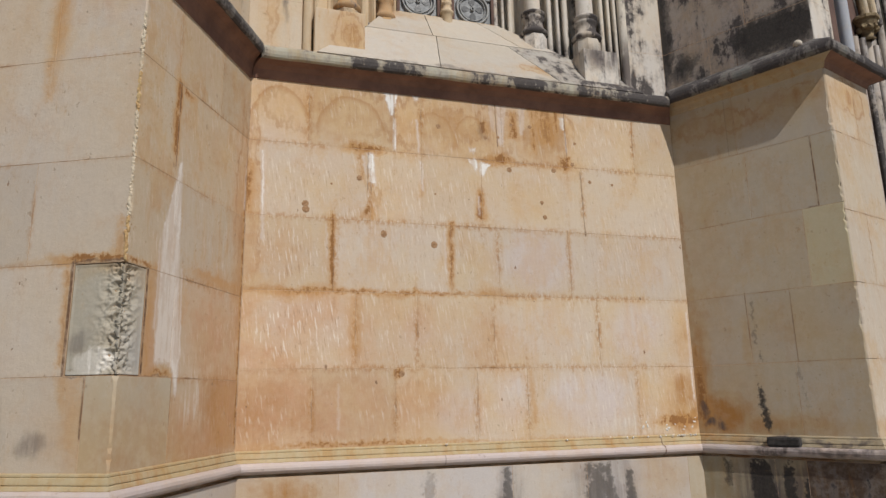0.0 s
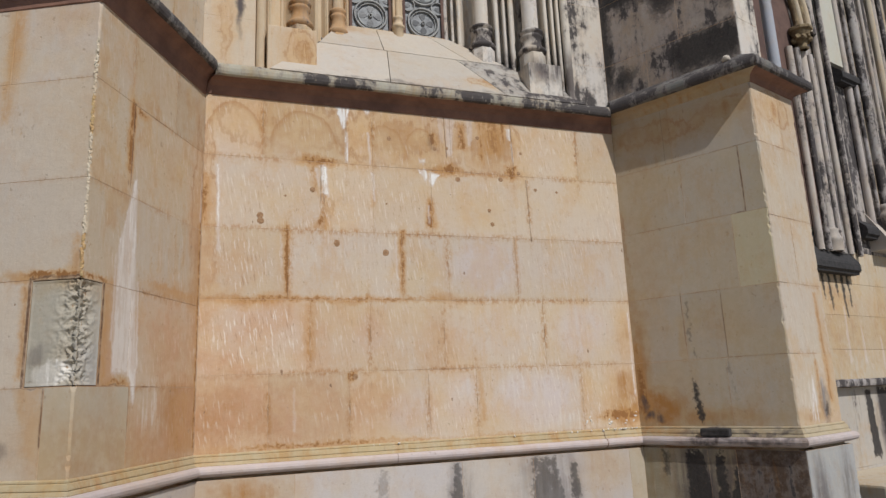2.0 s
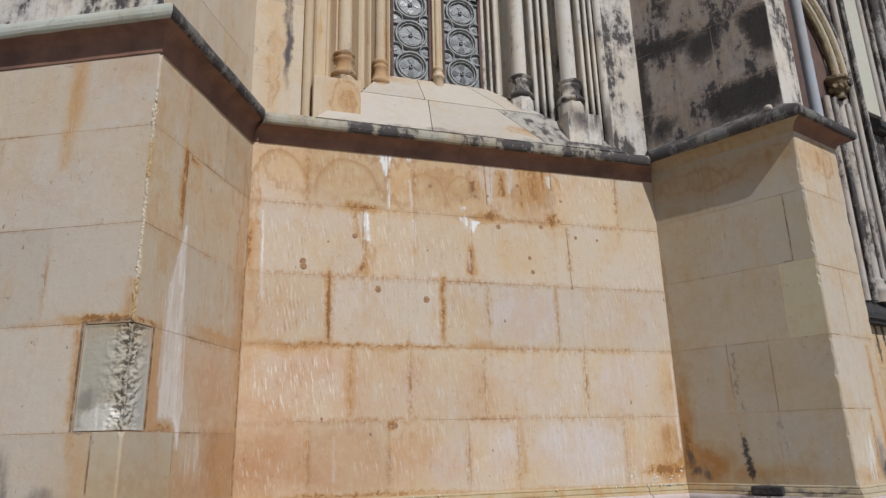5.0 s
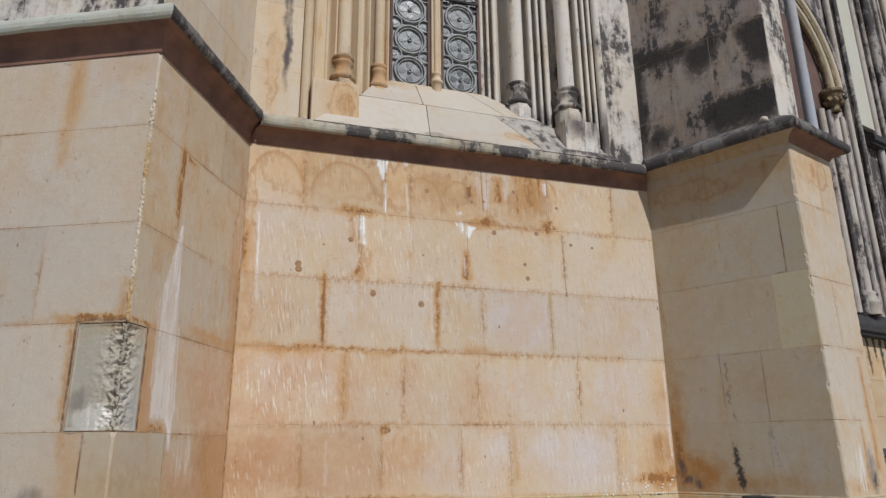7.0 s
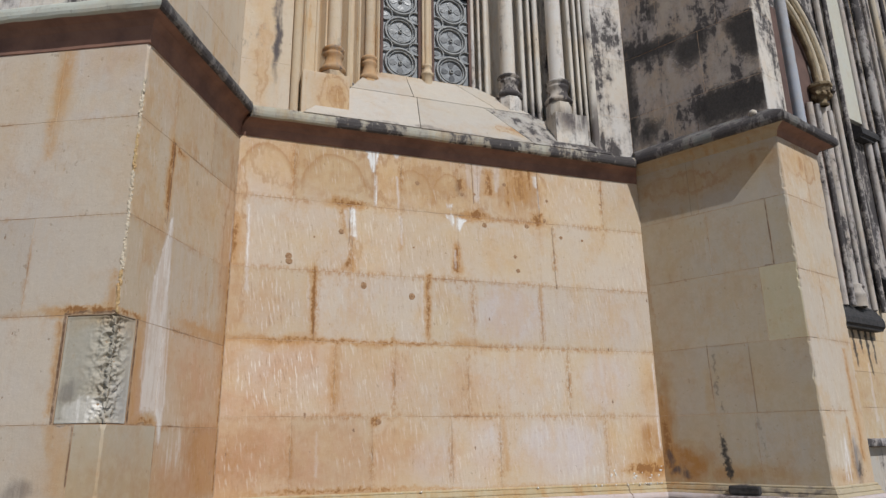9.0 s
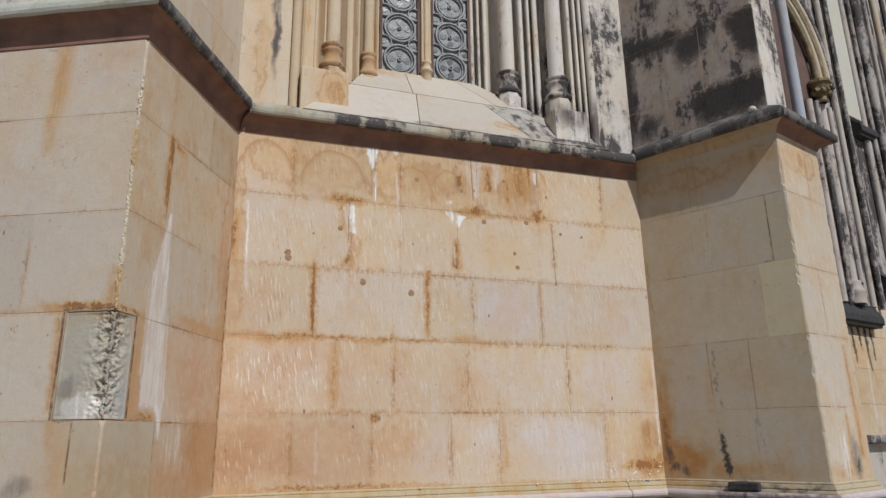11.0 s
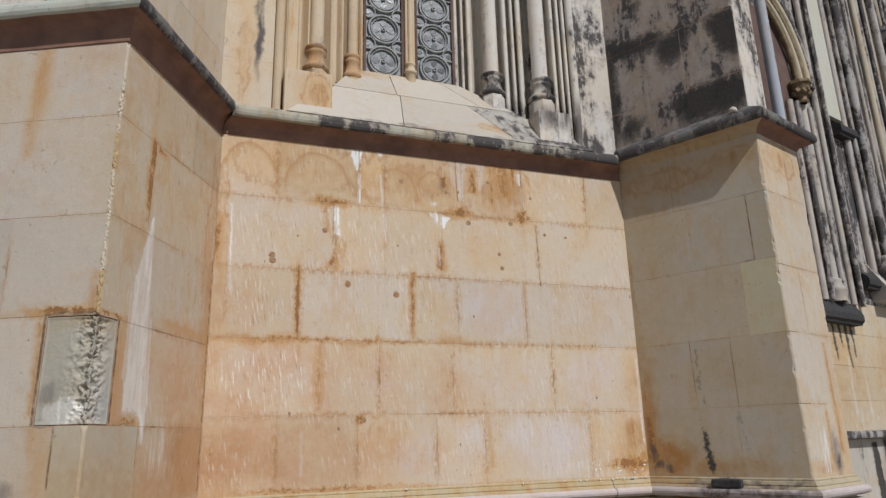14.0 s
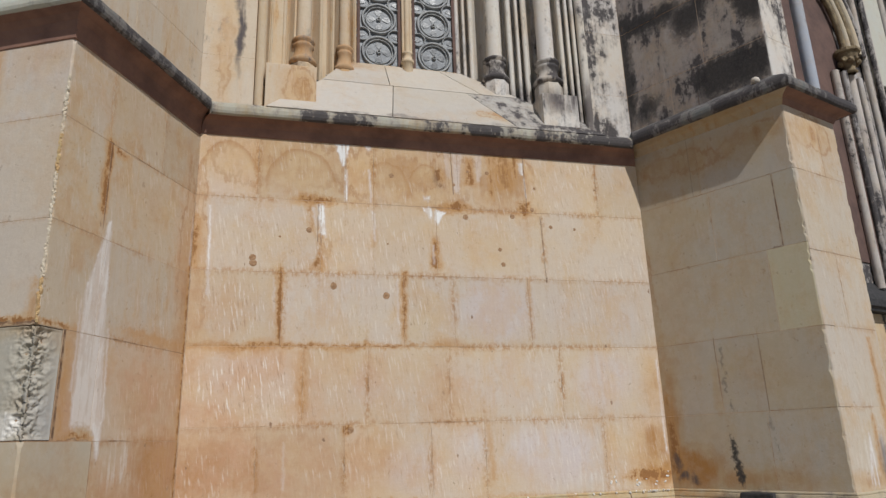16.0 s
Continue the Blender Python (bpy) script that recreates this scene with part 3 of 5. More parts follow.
M_PLINTH = stone("limestone_plinth", C1, Vector((1, 0)), ((0.3, 1.2, 0.3, 0.15, 0.9), (2.9, 1.2, 0.25, 0.2, 0.5)), (), ((1.73, 1.12, 0.07, 0.25, 0.45), (1.82, 1.0, 0.05, 0.2, 0.4), (2.4, 1.15, 0.2, 0.2, 0.45), (2.6, 1.05, 0.1, 0.3, 0.45)), warm=0.12, base=(0.53, 0.475, 0.42), gold=0.05, black=((1.73, 1.30, 0.03, 1.73, 0.8, 0.06, 0.5), (2.40, 1.30, 0.10, 2.45, 0.8, 0.16, 0.45), (2.65, 1.25, 0.03, 2.65, 0.8, 0.05, 0.5), (1.2, 1.3, 0.04, 1.2, 0.9, 0.06, 0.3)))
M_PLINTH_DARK = stone("limestone_plinth_grimy", C2, RSD, ((0.9, 1.1, 0.25, 0.3, 0.8),), (), ((0.45, 1.1, 0.18, 0.3, 0.95), (0.95, 0.9, 0.3, 0.3, 1.0), (0.7, 1.0, 0.1, 0.3, 0.9)), warm=0.4, lichen=0.2, base=(0.36, 0.31, 0.21), black=((0.42, 1.30, 0.06, 0.45, 0.8, 0.10, 0.9), (0.60, 1.28, 0.03, 0.60, 0.8, 0.04, 0.9), (0.2, 1.30, 0.03, 0.2, 1.1, 0.02, 0.5), (0.95, 1.2, 0.25, 0.95, 0.7, 0.35, 0.9)))
M_GRIME = stone("limestone_plinth_black", C2, RSD, (), (), (), warm=0.5, lichen=0.5, gold=0.0, base=(0.085, 0.06, 0.045), scrape=0.05)
M_PLINTH_GREY = stone("limestone_plinth_grey", B, FRD, (), (), ((0.12, 0.9, 0.1, 0.35, 0.8), (0.5, 1.0, 0.08, 0.3, 0.6)), warm=0.05, lichen=0.15, base=(0.40, 0.395, 0.38), scrape=0.3)
M_JAMB_RB = stone("limestone_base_blackened", C1, Vector((1, 0)), (), (), (), warm=0.1, lichen=0.95, base=(0.50, 0.45, 0.38), scrape=0.1)
M_JAMB_LB = stone("limestone_base_brown", C1, Vector((1, 0)), (), (), (), warm=1.0, lichen=0.25, base=(0.47, 0.31, 0.17), scrape=0.1)
M_MOULD = stone("limestone_moulding", C1, Vector((1, 0)), (), (), (), warm=0.7, lichen=0.08, base=(0.46, 0.37, 0.22), scrape=0.2, patina=0.3, cracks=((2.93, 1.48, 0.004, 2.935, 1.38, 0.004, 1.0),))
M_ROLL = stone("limestone_roll", C1, Vector((1, 0)), (), (), (), warm=0.10, lichen=0.05, base=(0.56, 0.47, 0.43), scrape=0.3, gold=0.05, cracks=((2.93, 1.42, 0.005, 2.935, 1.32, 0.005, 1.0), (1.30, 1.42, 0.002, 1.30, 1.32, 0.002, 0.8)))
M_ROLL_GREY = stone("limestone_roll_grimy", C2, RSD, (), (), ((0.55, 1.37, 0.2, 0.03, 1.0), (0.95, 1.37, 0.25, 0.03, 0.8)), warm=0.05, lichen=0.25, base=(0.52, 0.45, 0.43), scrape=0.3)
M_LIP_PALE = stone("limestone_lip_greenish", C1, Vector((1, 0)), (), (), (), warm=0.05, lichen=0.3, base=(0.50, 0.51, 0.44), scrape=0.1)
M_MOULD_GREY = stone("limestone_moulding_grimy", C2, RSD, ((0.1, 1.43, 0.3, 0.03, 0.7),), (), ((0.55, 1.42, 0.2, 0.03, 1.0), (0.95, 1.43, 0.2, 0.02, 0.9)), warm=0.2, lichen=0.3, base=(0.43, 0.36, 0.24), scrape=0.1)
M_CORNICE = stone("limestone_cornice", C1, Vector((1, 0)), (), (), (), warm=0.5, lichen=0.76, base=(0.40, 0.375, 0.30), patina=0.3)
M_CORNICE_DARK = stone("limestone_cornice_blackened", C1, Vector((1, 0)), (), (), (), warm=0.05, lichen=0.9, base=(0.13, 0.135, 0.128))
M_UP_LEFT = stone("limestone_upper_ochre", C1, Vector((1, 0)), ((0.12, 4.6, 0.08, 0.5, 0.55),), (), ((0.22, 4.75, 0.025, 0.3, 1.0), (0.21, 5.2, 0.03, 0.3, 1.0)), warm=0.5, lichen=0.2, base=(0.585, 0.49, 0.37))
M_UP_RIGHT = stone("limestone_upper_blackened", C1, Vector((1, 0)), (), (), (), warm=0.1, lichen=0.68, base=(0.66, 0.60, 0.52))
M_FLANK_DARK = stone("limestone_flank_blackened", C2, RSD, (), (), (), warm=0.1, lichen=0.66, base=(0.365, 0.31, 0.262), chips=0.6, patina=0.2, soot_edge=0.11,
                     black=((0.86, 4.52, 0.27, 0.86, 4.16, 0.30, 1.0), (0.22, 5.18, 0.28, 0.30, 4.98, 0.22, 1.3), (0.60, 5.12, 0.20, 0.52, 4.70, 0.08, 0.75), (1.02, 5.10, 0.16, 1.08, 4.60, 0.06, 1.0), (0.0, 5.3, 0.035, 0.0, 4.2, 0.045, 1.0), (0.45, 4.62, 0.10, 0.40, 4.50, 0.14, 0.45),
                            (0.15, 4.45, 0.10, 0.12, 4.18, 0.16, 0.8), (0.80, 4.98, 0.06, 0.74, 4.56, 0.05, 0.3), (0.5, 4.24, 0.45, 0.5, 4.15, 0.45, 0.85), (0.2, 6.4, 0.22, 0.25, 5.7, 0.16, 0.6), (0.75, 6.2, 0.3, 0.85, 5.35, 0.14, 0.6), (0.30, 5.62, 0.10, 0.22, 5.25, 0.03, 0.6)),
                     cracks=((0.565, 4.52, 0.005, 0.565, 4.2, 0.004, 1.0), (0.5, 4.536, 0.62, 0.5, 4.526, 0.62, 0.8), (0.5, 5.114, 0.62, 0.5, 5.104, 0.62, 0.8)))
M_JAMB_L = stone("limestone_jamb_ochre", C1, Vector((1, 0)), ((0.66, 4.25, 0.12, 0.2, 0.8), (1.0, 4.55, 0.1, 0.16, 0.8)), (), ((0.62, 4.55, 0.06, 0.05, 0.6),), warm=0.75, lichen=0.10, base=(0.59, 0.47, 0.32), chips=0.5)
M_JAMB_R = stone("limestone_jamb_grey", C1, Vector((1, 0)), (), (), ((2.45, 4.5, 0.12, 0.16, 1.0), (2.75, 4.4, 0.25, 0.14, 1.0), (2.95, 4.3, 0.12, 0.3, 0.9)), warm=0.12, lichen=0.42, base=(0.66, 0.61, 0.53))
M_SILL = stone("limestone_sill", C1, Vector((1, 0)), ((2.2, 4.2, 0.25, 0.06, 0.8), (1.1, 4.8, 0.3, 0.05, 0.5)), (), ((2.6, 4.3, 0.22, 0.2, 1.0), (2.75, 4.12, 0.4, 0.12, 1.0), (1.6, 4.08, 1.2, 0.02, 0.5)), warm=0.12, base=(0.53, 0.475, 0.40), lichen=0.05)
M_PATCH = stone("limestone_eroded_quoin", A, FLD, ((-0.1, 2.36, 0.15, 0.05, 0.5),), ((-0.12, 1.93, 0.09, 0.05, 0.9),), ((-0.20, 2.02, 0.06, 0.05, 0.5),), warm=0.0, lichen=0.0, base=(0.42, 0.39, 0.33), rough_bump=0.35, scrape=0.25, chips=0.8, patina=0.02, gold=0.25)
M_QUOIN = stone("limestone_quoin_olive", A, FLD, ((-0.05, 1.55, 0.25, 0.18, 0.6), (-0.1, 1.65, 0.05, 0.2, 0.4)), (), (), warm=0.2, base=(0.485, 0.415, 0.315), scrape=0.08, rough_bump=0.2)
M_FAR = stone("limestone_far", C1, Vector((1, 0)), (), (), (), warm=0.45, lichen=0.2, base=(0.55, 0.475, 0.36), patina=0.2)
M_FAR_SHAFT = stone("limestone_far_shaft", C1, Vector((1, 0)), (), (), (), warm=0.2, lichen=0.55, base=(0.50, 0.45, 0.40))
# Black lichen; its darkness also carries the shade of the far hollows.
M_FAR_DARK = stone("limestone_far_lichen_shade", C1, Vector((1, 0)), (), (), (), warm=0.1, lichen=0.85, base=(0.42, 0.39, 0.36))
M_MORTAR = plain("stained_mortar", (0.56, 0.44, 0.31), (0.36, 0.20, 0.10), 4.0, 0.95, 0.0, 0.4)
# Brown stain plus the shade under the lip, both put into this colour.
M_COVE = plain("cove_stain_and_shade", (0.29, 0.155, 0.106), (0.16, 0.087, 0.066), 3.5, 0.9, 0.0, 0.25)
M_COVE_OCHRE = stone("limestone_cove_ochre", C2, RSD, (), (), (), warm=0.9, base=(0.47, 0.375, 0.25), scrape=0.1, gold=0.5)
M_BLIND = plain("dark_brown_fill", (0.16, 0.095, 0.075), (0.09, 0.055, 0.046), 3.5, 0.9, 0.0, 0.25)
M_OLIVE = stone("limestone_olive", C2, RSD, (), (), (), warm=0.1, base=(0.56, 0.485, 0.305), scrape=0.05, rough_bump=0.2)
M_RS_QUOIN = stone("limestone_quoin_pale", C2, RSD, (), (), (), warm=0.1, base=(0.53, 0.47, 0.365), scrape=0.05, rough_bump=0.2, gold=0.4)
M_PLUG = plain("rusty_plug", (0.43, 0.27, 0.15), (0.25, 0.135, 0.065), 60.0, 0.9)
M_IRON = plain("near_black", (0.05, 0.045, 0.045), (0.02, 0.02, 0.02), 30.0, 0.85)
M_LEAD = plain("lead_tracery", (0.34, 0.34, 0.33), (0.19, 0.195, 0.20), 25.0, 0.6)
M_GLASS = plain("old_window_glass", (0.045, 0.048, 0.055), (0.02, 0.022, 0.026), 9.0, 0.3, 0.0, 0.15)
M_PANEL = plain("pierced_panel", (0.20, 0.21, 0.22), (0.11, 0.117, 0.128), 14.0, 0.45, 0.0, 0.3)
M_GROUND = plain("worn_paving", (0.30, 0.27, 0.23), (0.22, 0.20, 0.17), 2.5, 0.9)
M_DARK = plain("unlit_room_black", (0.03, 0.03, 0.03), (0.02, 0.02, 0.02), 3.0, 0.9)


# ---- building helpers ----
def mesh_ob(name, bm, material, parent=None, label=""):
    bmesh.ops.recalc_face_normals(bm, faces=bm.faces[:])
    data = bpy.data.meshes.new(name)
    bm.to_mesh(data)
    bm.free()
    data.materials.append(material)
    ob = new(name, data)
    if parent is not None:
        ob.parent = parent
    if label:
        ob["label"] = label
    return ob


def part(name, bm, material, parent, label=""):
    return mesh_ob(name, bm, material, parent, label)


def smooth(ob):
    for p in ob.data.polygons:
        p.use_smooth = True
    return ob


def box_bm(x0, x1, y0, y1, z0, z1, bev=0.0):
    bm = bmesh.new()
    bmesh.ops.create_cube(bm, size=1)
    for v in bm.verts:
        v.co = Vector(((x0 + x1) / 2 + v.co.x * (x1 - x0), (y0 + y1) / 2 + v.co.y * (y1 - y0), (z0 + z1) / 2 + v.co.z * (z1 - z0)))
    if bev:
        bmesh.ops.bevel(bm, geom=bm.edges[:], offset=bev, segments=2, affect="EDGES", profile=0.6)
    return bm


def lathe_bm(profile, sides=20, ngon_below=None):
    """Turned form about z from (radius, height) rows."""
    bm = bmesh.new()
    rings = []
    for r, z in profile:
        rings.append([bm.verts.new((r * math.cos(2 * math.pi * i / sides), r * math.sin(2 * math.pi * i / sides), z)) for i in range(sides)])
    for a, b in zip(rings, rings[1:]):
        for i in range(sides):
            bm.faces.new((a[i], a[(i + 1) % sides], b[(i + 1) % sides], b[i]))
    return bm


def arris(z, cid):
    """Wear of an outer corner at a height: how far the edge is knocked back."""
    n = noise.noise((z * 13.0, cid * 7.3, 1.7)) + 1.1 * noise.noise((z * 47.0, cid * 3.1, 5.2))
    return 0.0035 + 0.009 * max(0.0, n) ** 1.1


def block_bm(u0, u1, z0, z1, ml=0, mr=0, depth=0.025, rnd=None):
    """One dressed stone: chamfered face at y about 0; ml, mr: the number of the outer corner on that side, where it is mitred and worn."""
    rnd = rnd or random
    j, c = 0.0007, 0.0011
    bm = bmesh.new()
    b0, b1 = z0 + j, z1 - j
    q = [rnd.uniform(-0.0004, 0.0004) for _ in range(4)]
    off = rnd.uniform(-0.0008, 0.0002)
    n = 18 if (ml or mr) else 1
    rows = []
    for k in range(n + 1):
        f = k / n
        z = b0 + (b1 - b0) * f
        inset = c if k in (0, n) else 0
        a = u0 + j + (q[0] * (1 - f) + q[1] * f)
        e = u1 - j + (q[2] * (1 - f) + q[3] * f)
        row = []
        if ml:
            h = arris(z, ml)
            row += [(u0 + depth, depth), (u0 + h, h), (u0 + 2.2 * h, off)]
        else:
            row += [(a, depth), (a, c + off), (a + c, off)]
        if mr:
            h = arris(z, mr)
            row += [(u1 - 2.2 * h, off), (u1 - h, h), (u1 - depth, depth)]
        else:
            row += [(e - c, off), (e, c + off), (e, depth)]
        zz = z
        rows.append([bm.verts.new((x, y, zz + (inset if y == off and k == 0 else -inset if y == off else 0))) for x, y in row])
    for r, s in zip(rows, rows[1:]):
        for i in range(5):
            bm.faces.new((r[i], r[i + 1], s[i + 1], s[i]))
    bm.faces.new(rows[0][::-1])
    bm.faces.new(rows[-1])
    return bm


def wall(name, frame_m, u0, u1, z0, z1, label, thick=0.55, core=0.0005, hole=None):
    bm = box_bm(u0, u1, 0.05 if hole else core, thick, z0, z1)
    if hole:
        a0, a1, h0, h1 = hole
        for r in ((u0, a0, z0, z1), (a1, u1, z0, z1), (max(a0, u0), min(a1, u1), z0, h0), (max(a0, u0), min(a1, u1), h1, z1)):
            if r[1] - r[0] > 0.005:
                extra = box_bm(r[0], r[1], core, 0.052, r[2], r[3])
                data = bpy.data.meshes.new("layer")
                extra.to_mesh(data)
                extra.free()
                bm.from_mesh(data)
                bpy.data.meshes.remove(data)
    ob = mesh_ob(name, bm, M_MORTAR)
    ob.matrix_world = frame_m
    return tagged(ob, label, "wall", kind="structure")


def ashlar(parent, courses, material, mitre=(False, False), depth=0.025, special=None):
    """courses: rows of (z0, z1, [joints along]); the joints' ends are the wall's ends."""
    for z0, z1, us in courses:
        for k, (a, b) in enumerate(zip(us, us[1:])):
            ml = mitre[0] if k == 0 else 0
            mr = mitre[1] if k == len(us) - 2 else 0
            mat = (special or {}).get((round(z0, 3), k), material)
            if mat is None:
                continue
            part("stone_block", block_bm(a, b, z0, z1, ml, mr, depth), mat, parent)


def offset_ring(pts, n):
    """The plan line pts moved n metres outwards, with mitred corners."""
    out = []
    for i, p in enumerate(pts):
        ds = []
        if i > 0:
            ds.append((p - pts[i - 1]).normalized())
        if i < len(pts) - 1:
            ds.append((pts[i + 1] - p).normalized())
        ns = [Vector((d.y, -d.x)) for d in ds]
        m = sum(ns, Vector((0, 0))).normalized()
        out.append(p + m * (n / m.dot(ns[0])))
    return out


def sweep_run(name, pts, i, profile, material, label, category, wear=0.003, step=0.09):
    """One straight run (from pts[i] to pts[i+1]) of a moulding with the section profile, rows of (out, up)."""
    rings = [offset_ring(pts, n) for n, _ in profile]
    length = (pts[i + 1] - pts[i]).length
    cuts = max(2, int(length / step))
    bm = bmesh.new()
    rows = []
    for s in range(cuts + 1):
        f = s / cuts
        row = []
        for (n, z), ring in zip(profile, rings):
            p = ring[i].lerp(ring[i + 1], f)
            w = noise.noise((p.x * 7, p.y * 7, z * 9)) * wear + noise.noise((p.x * 23, p.y * 23, z * 30)) * wear * 0.6
            d = (pts[i + 1] - pts[i]).normalized()
            k = w if 0 < s < cuts else 0
            row.append(bm.verts.new((p.x + d.y * k, p.y - d.x * k, z + k * 0.7)))
        rows.append(row)
    for a, b in zip(rows, rows[1:]):
        for k in range(len(profile) - 1):
            bm.faces.new((a[k], a[k + 1], b[k + 1], b[k]))
    bm.faces.new(rows[0])
    bm.faces.new(rows[-1][::-1])
    return tagged(mesh_ob(name, bm, material), label, category, kind="structure")


def bars_between(a, lo, hi, rnd):
    us = [lo]
    while us[-1] + a * 1.5 < hi:
        us.append(us[-1] + a * rnd.uniform(0.75, 1.25))
    us.append(hi)
    return us

# ---- lower walls ----
F_FL, F_LS, F_BK = facet(A, FLD), facet(A, LSD), facet(C1, Vector((1, 0)))
F_RS, F_FR = facet(C2, RSD), facet(B, FRD)
F_RET = facet(E, Vector((-FRD.y, FRD.x)))
wall_1 = wall("wall_1", F_FL, LEFT_END, -0.02, 0, 4.05, "pale limestone front of a stepped buttress, lightly stained", hole=(-0.257, 0.1, 1.882, 2.393))
wall_2 = wall("wall_2", F_LS, 0.02, LLS + 0.2, 0, 4.05, "splayed buttress flank of limestone with orange stains", hole=(-0.1, 0.167, 1.882, 2.393))
wall_3 = wall("wall_3", F_BK, -0.25, 3.53, 0, 4.05, "limestone recess wall with orange iron stains and lime runs")
wall_4 = wall("wall_4", F_RS, -0.2, LRS - 0.02, 0, 4.05, "shaded splayed buttress flank of grey-brown limestone")
wall_5 = wall("wall_5", F_FR, 0.13, LFR - 0.02, 0, 4.05, "sunlit narrow buttress front of pale limestone")
wall_6 = wall("wall_6", F_RET, 0.02, 1.6, 0, 4.05, "plain limestone return of the buttress", 0.25)

ashlar(wall_3, BK_C, M_BACK)
ashlar(wall_2, LS_C, M_LS, (1, 0), special={(round(Z[0], 3), 0): M_QUOIN, (round(Z[1] - 0.07, 3), 0): None})
ashlar(wall_1, FL_C, M_FL, (0, 1), special={(round(Z[0], 3), 3): M_QUOIN, (round(Z[1] - 0.07, 3), 3): None})
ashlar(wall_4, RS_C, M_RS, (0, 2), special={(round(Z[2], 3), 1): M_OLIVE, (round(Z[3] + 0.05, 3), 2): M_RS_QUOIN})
ashlar(wall_5, FR_C, M_FR, (2, 3))
ashlar(wall_6, [(a, b, [0, 0.8, 1.6]) for a, b in zip(Z, Z[1:])], M_FR, (3, 0))

# ---- plinth below the string course, 0.03 m proud ----
PLAN = [A + FLD * LEFT_END, A, C1, C2, B, E, E + Vector((-FRD.y, FRD.x)) * 1.6]
P_OUT = offset_ring(PLAN, 0.032)
plinth_stuff = [(M_PLINTH, "stained limestone plinth course below the string course")] * 3 + [(M_PLINTH_DARK, "grimy limestone plinth with black and brown stains")] + [(M_PLINTH_GREY, "sunlit grey limestone plinth course")] * 2
for i in range(6):
    d = (P_OUT[i + 1] - P_OUT[i]).normalized()
    ln = (P_OUT[i + 1] - P_OUT[i]).length
    convex = {1: 4, 4: 5, 5: 6}
    l_m, r_m = convex.get(i, 0), convex.get(i + 1, 0)
    w = wall("plinth_%d" % (i + 1), facet(P_OUT[i], d), 0.02 if l_m else -0.05, ln - 0.02 if r_m else ln + 0.05, 0, 1.312, plinth_stuff[i][1], 0.3)
    rnd = random.Random(10 + i)
    cuts = [0, 0.6, 1.75, 2.3, ln - 0.13, ln] if i == 2 else ([0, 0.5, 0.7, ln] if i == 3 else bars_between(0.8, 0, ln, rnd))
    ashlar(w, [(0.0, 0.42, bars_between(0.7, 0, ln, rnd)), (0.42, 0.88, bars_between(0.8, 0, ln, rnd)), (0.88, 1.312, cuts)], plinth_stuff[i][0], (l_m, r_m),
           special={(0.88, 2): M_GRIME, (0.88, 1): M_PLINTH_DARK} if i == 3 else {(0.88, len(cuts) - 2): M_QUOIN} if i == 2 else {})

# ---- string course (roll, fillet and weathering) and the cornice ----
STRING = [(-0.02, 1.466), (0.006, 1.466), (0.012, 1.460), (0.013, 1.453), (0.010, 1.450), (0.018, 1.446), (0.025, 1.427), (0.026, 1.420), (0.021, 1.417), (0.030, 1.411), (0.036, 1.398), (0.034, 1.390), (0.03, 1.34), (-0.02, 1.34)]
ROLL = [(0.026, 1.40)] + [(0.042 + 0.030 * math.cos(radians(a)), 1.366 + 0.030 * math.sin(radians(a))) for a in (125, 105, 85, 60, 30, 0, -30, -60, -90)] + [(0.03, 1.330), (0.01, 1.328)]
for i in range(6):
    sweep_run("string_course", PLAN, i, STRING, M_MOULD if i < 3 else M_MOULD_GREY, "worn limestone string course with thin fillets", "moulding", wear=0.0025, step=0.05)
    sweep_run("string_course", PLAN, i, ROLL, M_ROLL if i < 3 else M_ROLL_GREY, "worn pinkish roll moulding under the string course", "moulding", wear=0.004, step=0.05)


def raised(rows, dz, k):
    return [(n * k if n > 0 else n, z + dz) for n, z in rows]


COVE = [(-0.05, 3.855), (0.0, 3.855), (0.008, 3.86), (0.012, 3.90), (0.025, 3.945), (0.055, 3.975), (0.10, 3.988), (0.112, 3.99), (0.112, 4.06), (-0.05, 4.06)]
LIP = [(0.10, 3.991), (0.122, 3.99), (0.138, 3.998), (0.146, 4.015), (0.146, 4.04), (0.138, 4.062), (0.12, 4.08)]
COVE_FLAT = [(-0.05, 3.925), (0.0, 3.925), (0.008, 3.93), (0.014, 3.945), (0.024, 3.965), (0.045, 3.978), (0.10, 3.988), (0.112, 3.99), (0.112, 4.06), (-0.05, 4.06)]
for i in range(6):
    lift = 0.0 if i in (2,) else 0.03
    lip = LIP + ([(-0.03, 4.115), (-0.12, 4.115), (-0.12, 4.05)] if i == 2 else [(0.07, 4.11), (0.0, 4.15), (-0.06, 4.19), (-0.12, 4.19), (-0.12, 4.05)])
    # Cove foot shifted so its painted dark band ends near the shadow line.
    sweep_run("cornice_cove", PLAN, i, raised([(n, z - (0.012 if i < 2 and z < 3.87 else -0.03 if i == 2 and z < 3.87 else 0)) for n, z in (COVE_FLAT if i >= 3 else COVE)], lift, 0.8 if i < 2 else 0.87), M_COVE_OCHRE if i == 3 else M_COVE, "stained brown hollow under the projecting cornice, shade painted in where dark", "cornice", wear=0.003)
    sweep_run("cornice", PLAN, i, raised(lip, lift, 0.8 if i < 2 else 0.87), M_LIP_PALE if i == 0 else M_CORNICE if i == 2 else M_CORNICE_DARK, "projecting limestone cornice lip, weathered grey-green" if i < 3 else "projecting limestone cornice lip blackened by lichen", "cornice", wear=0.005)

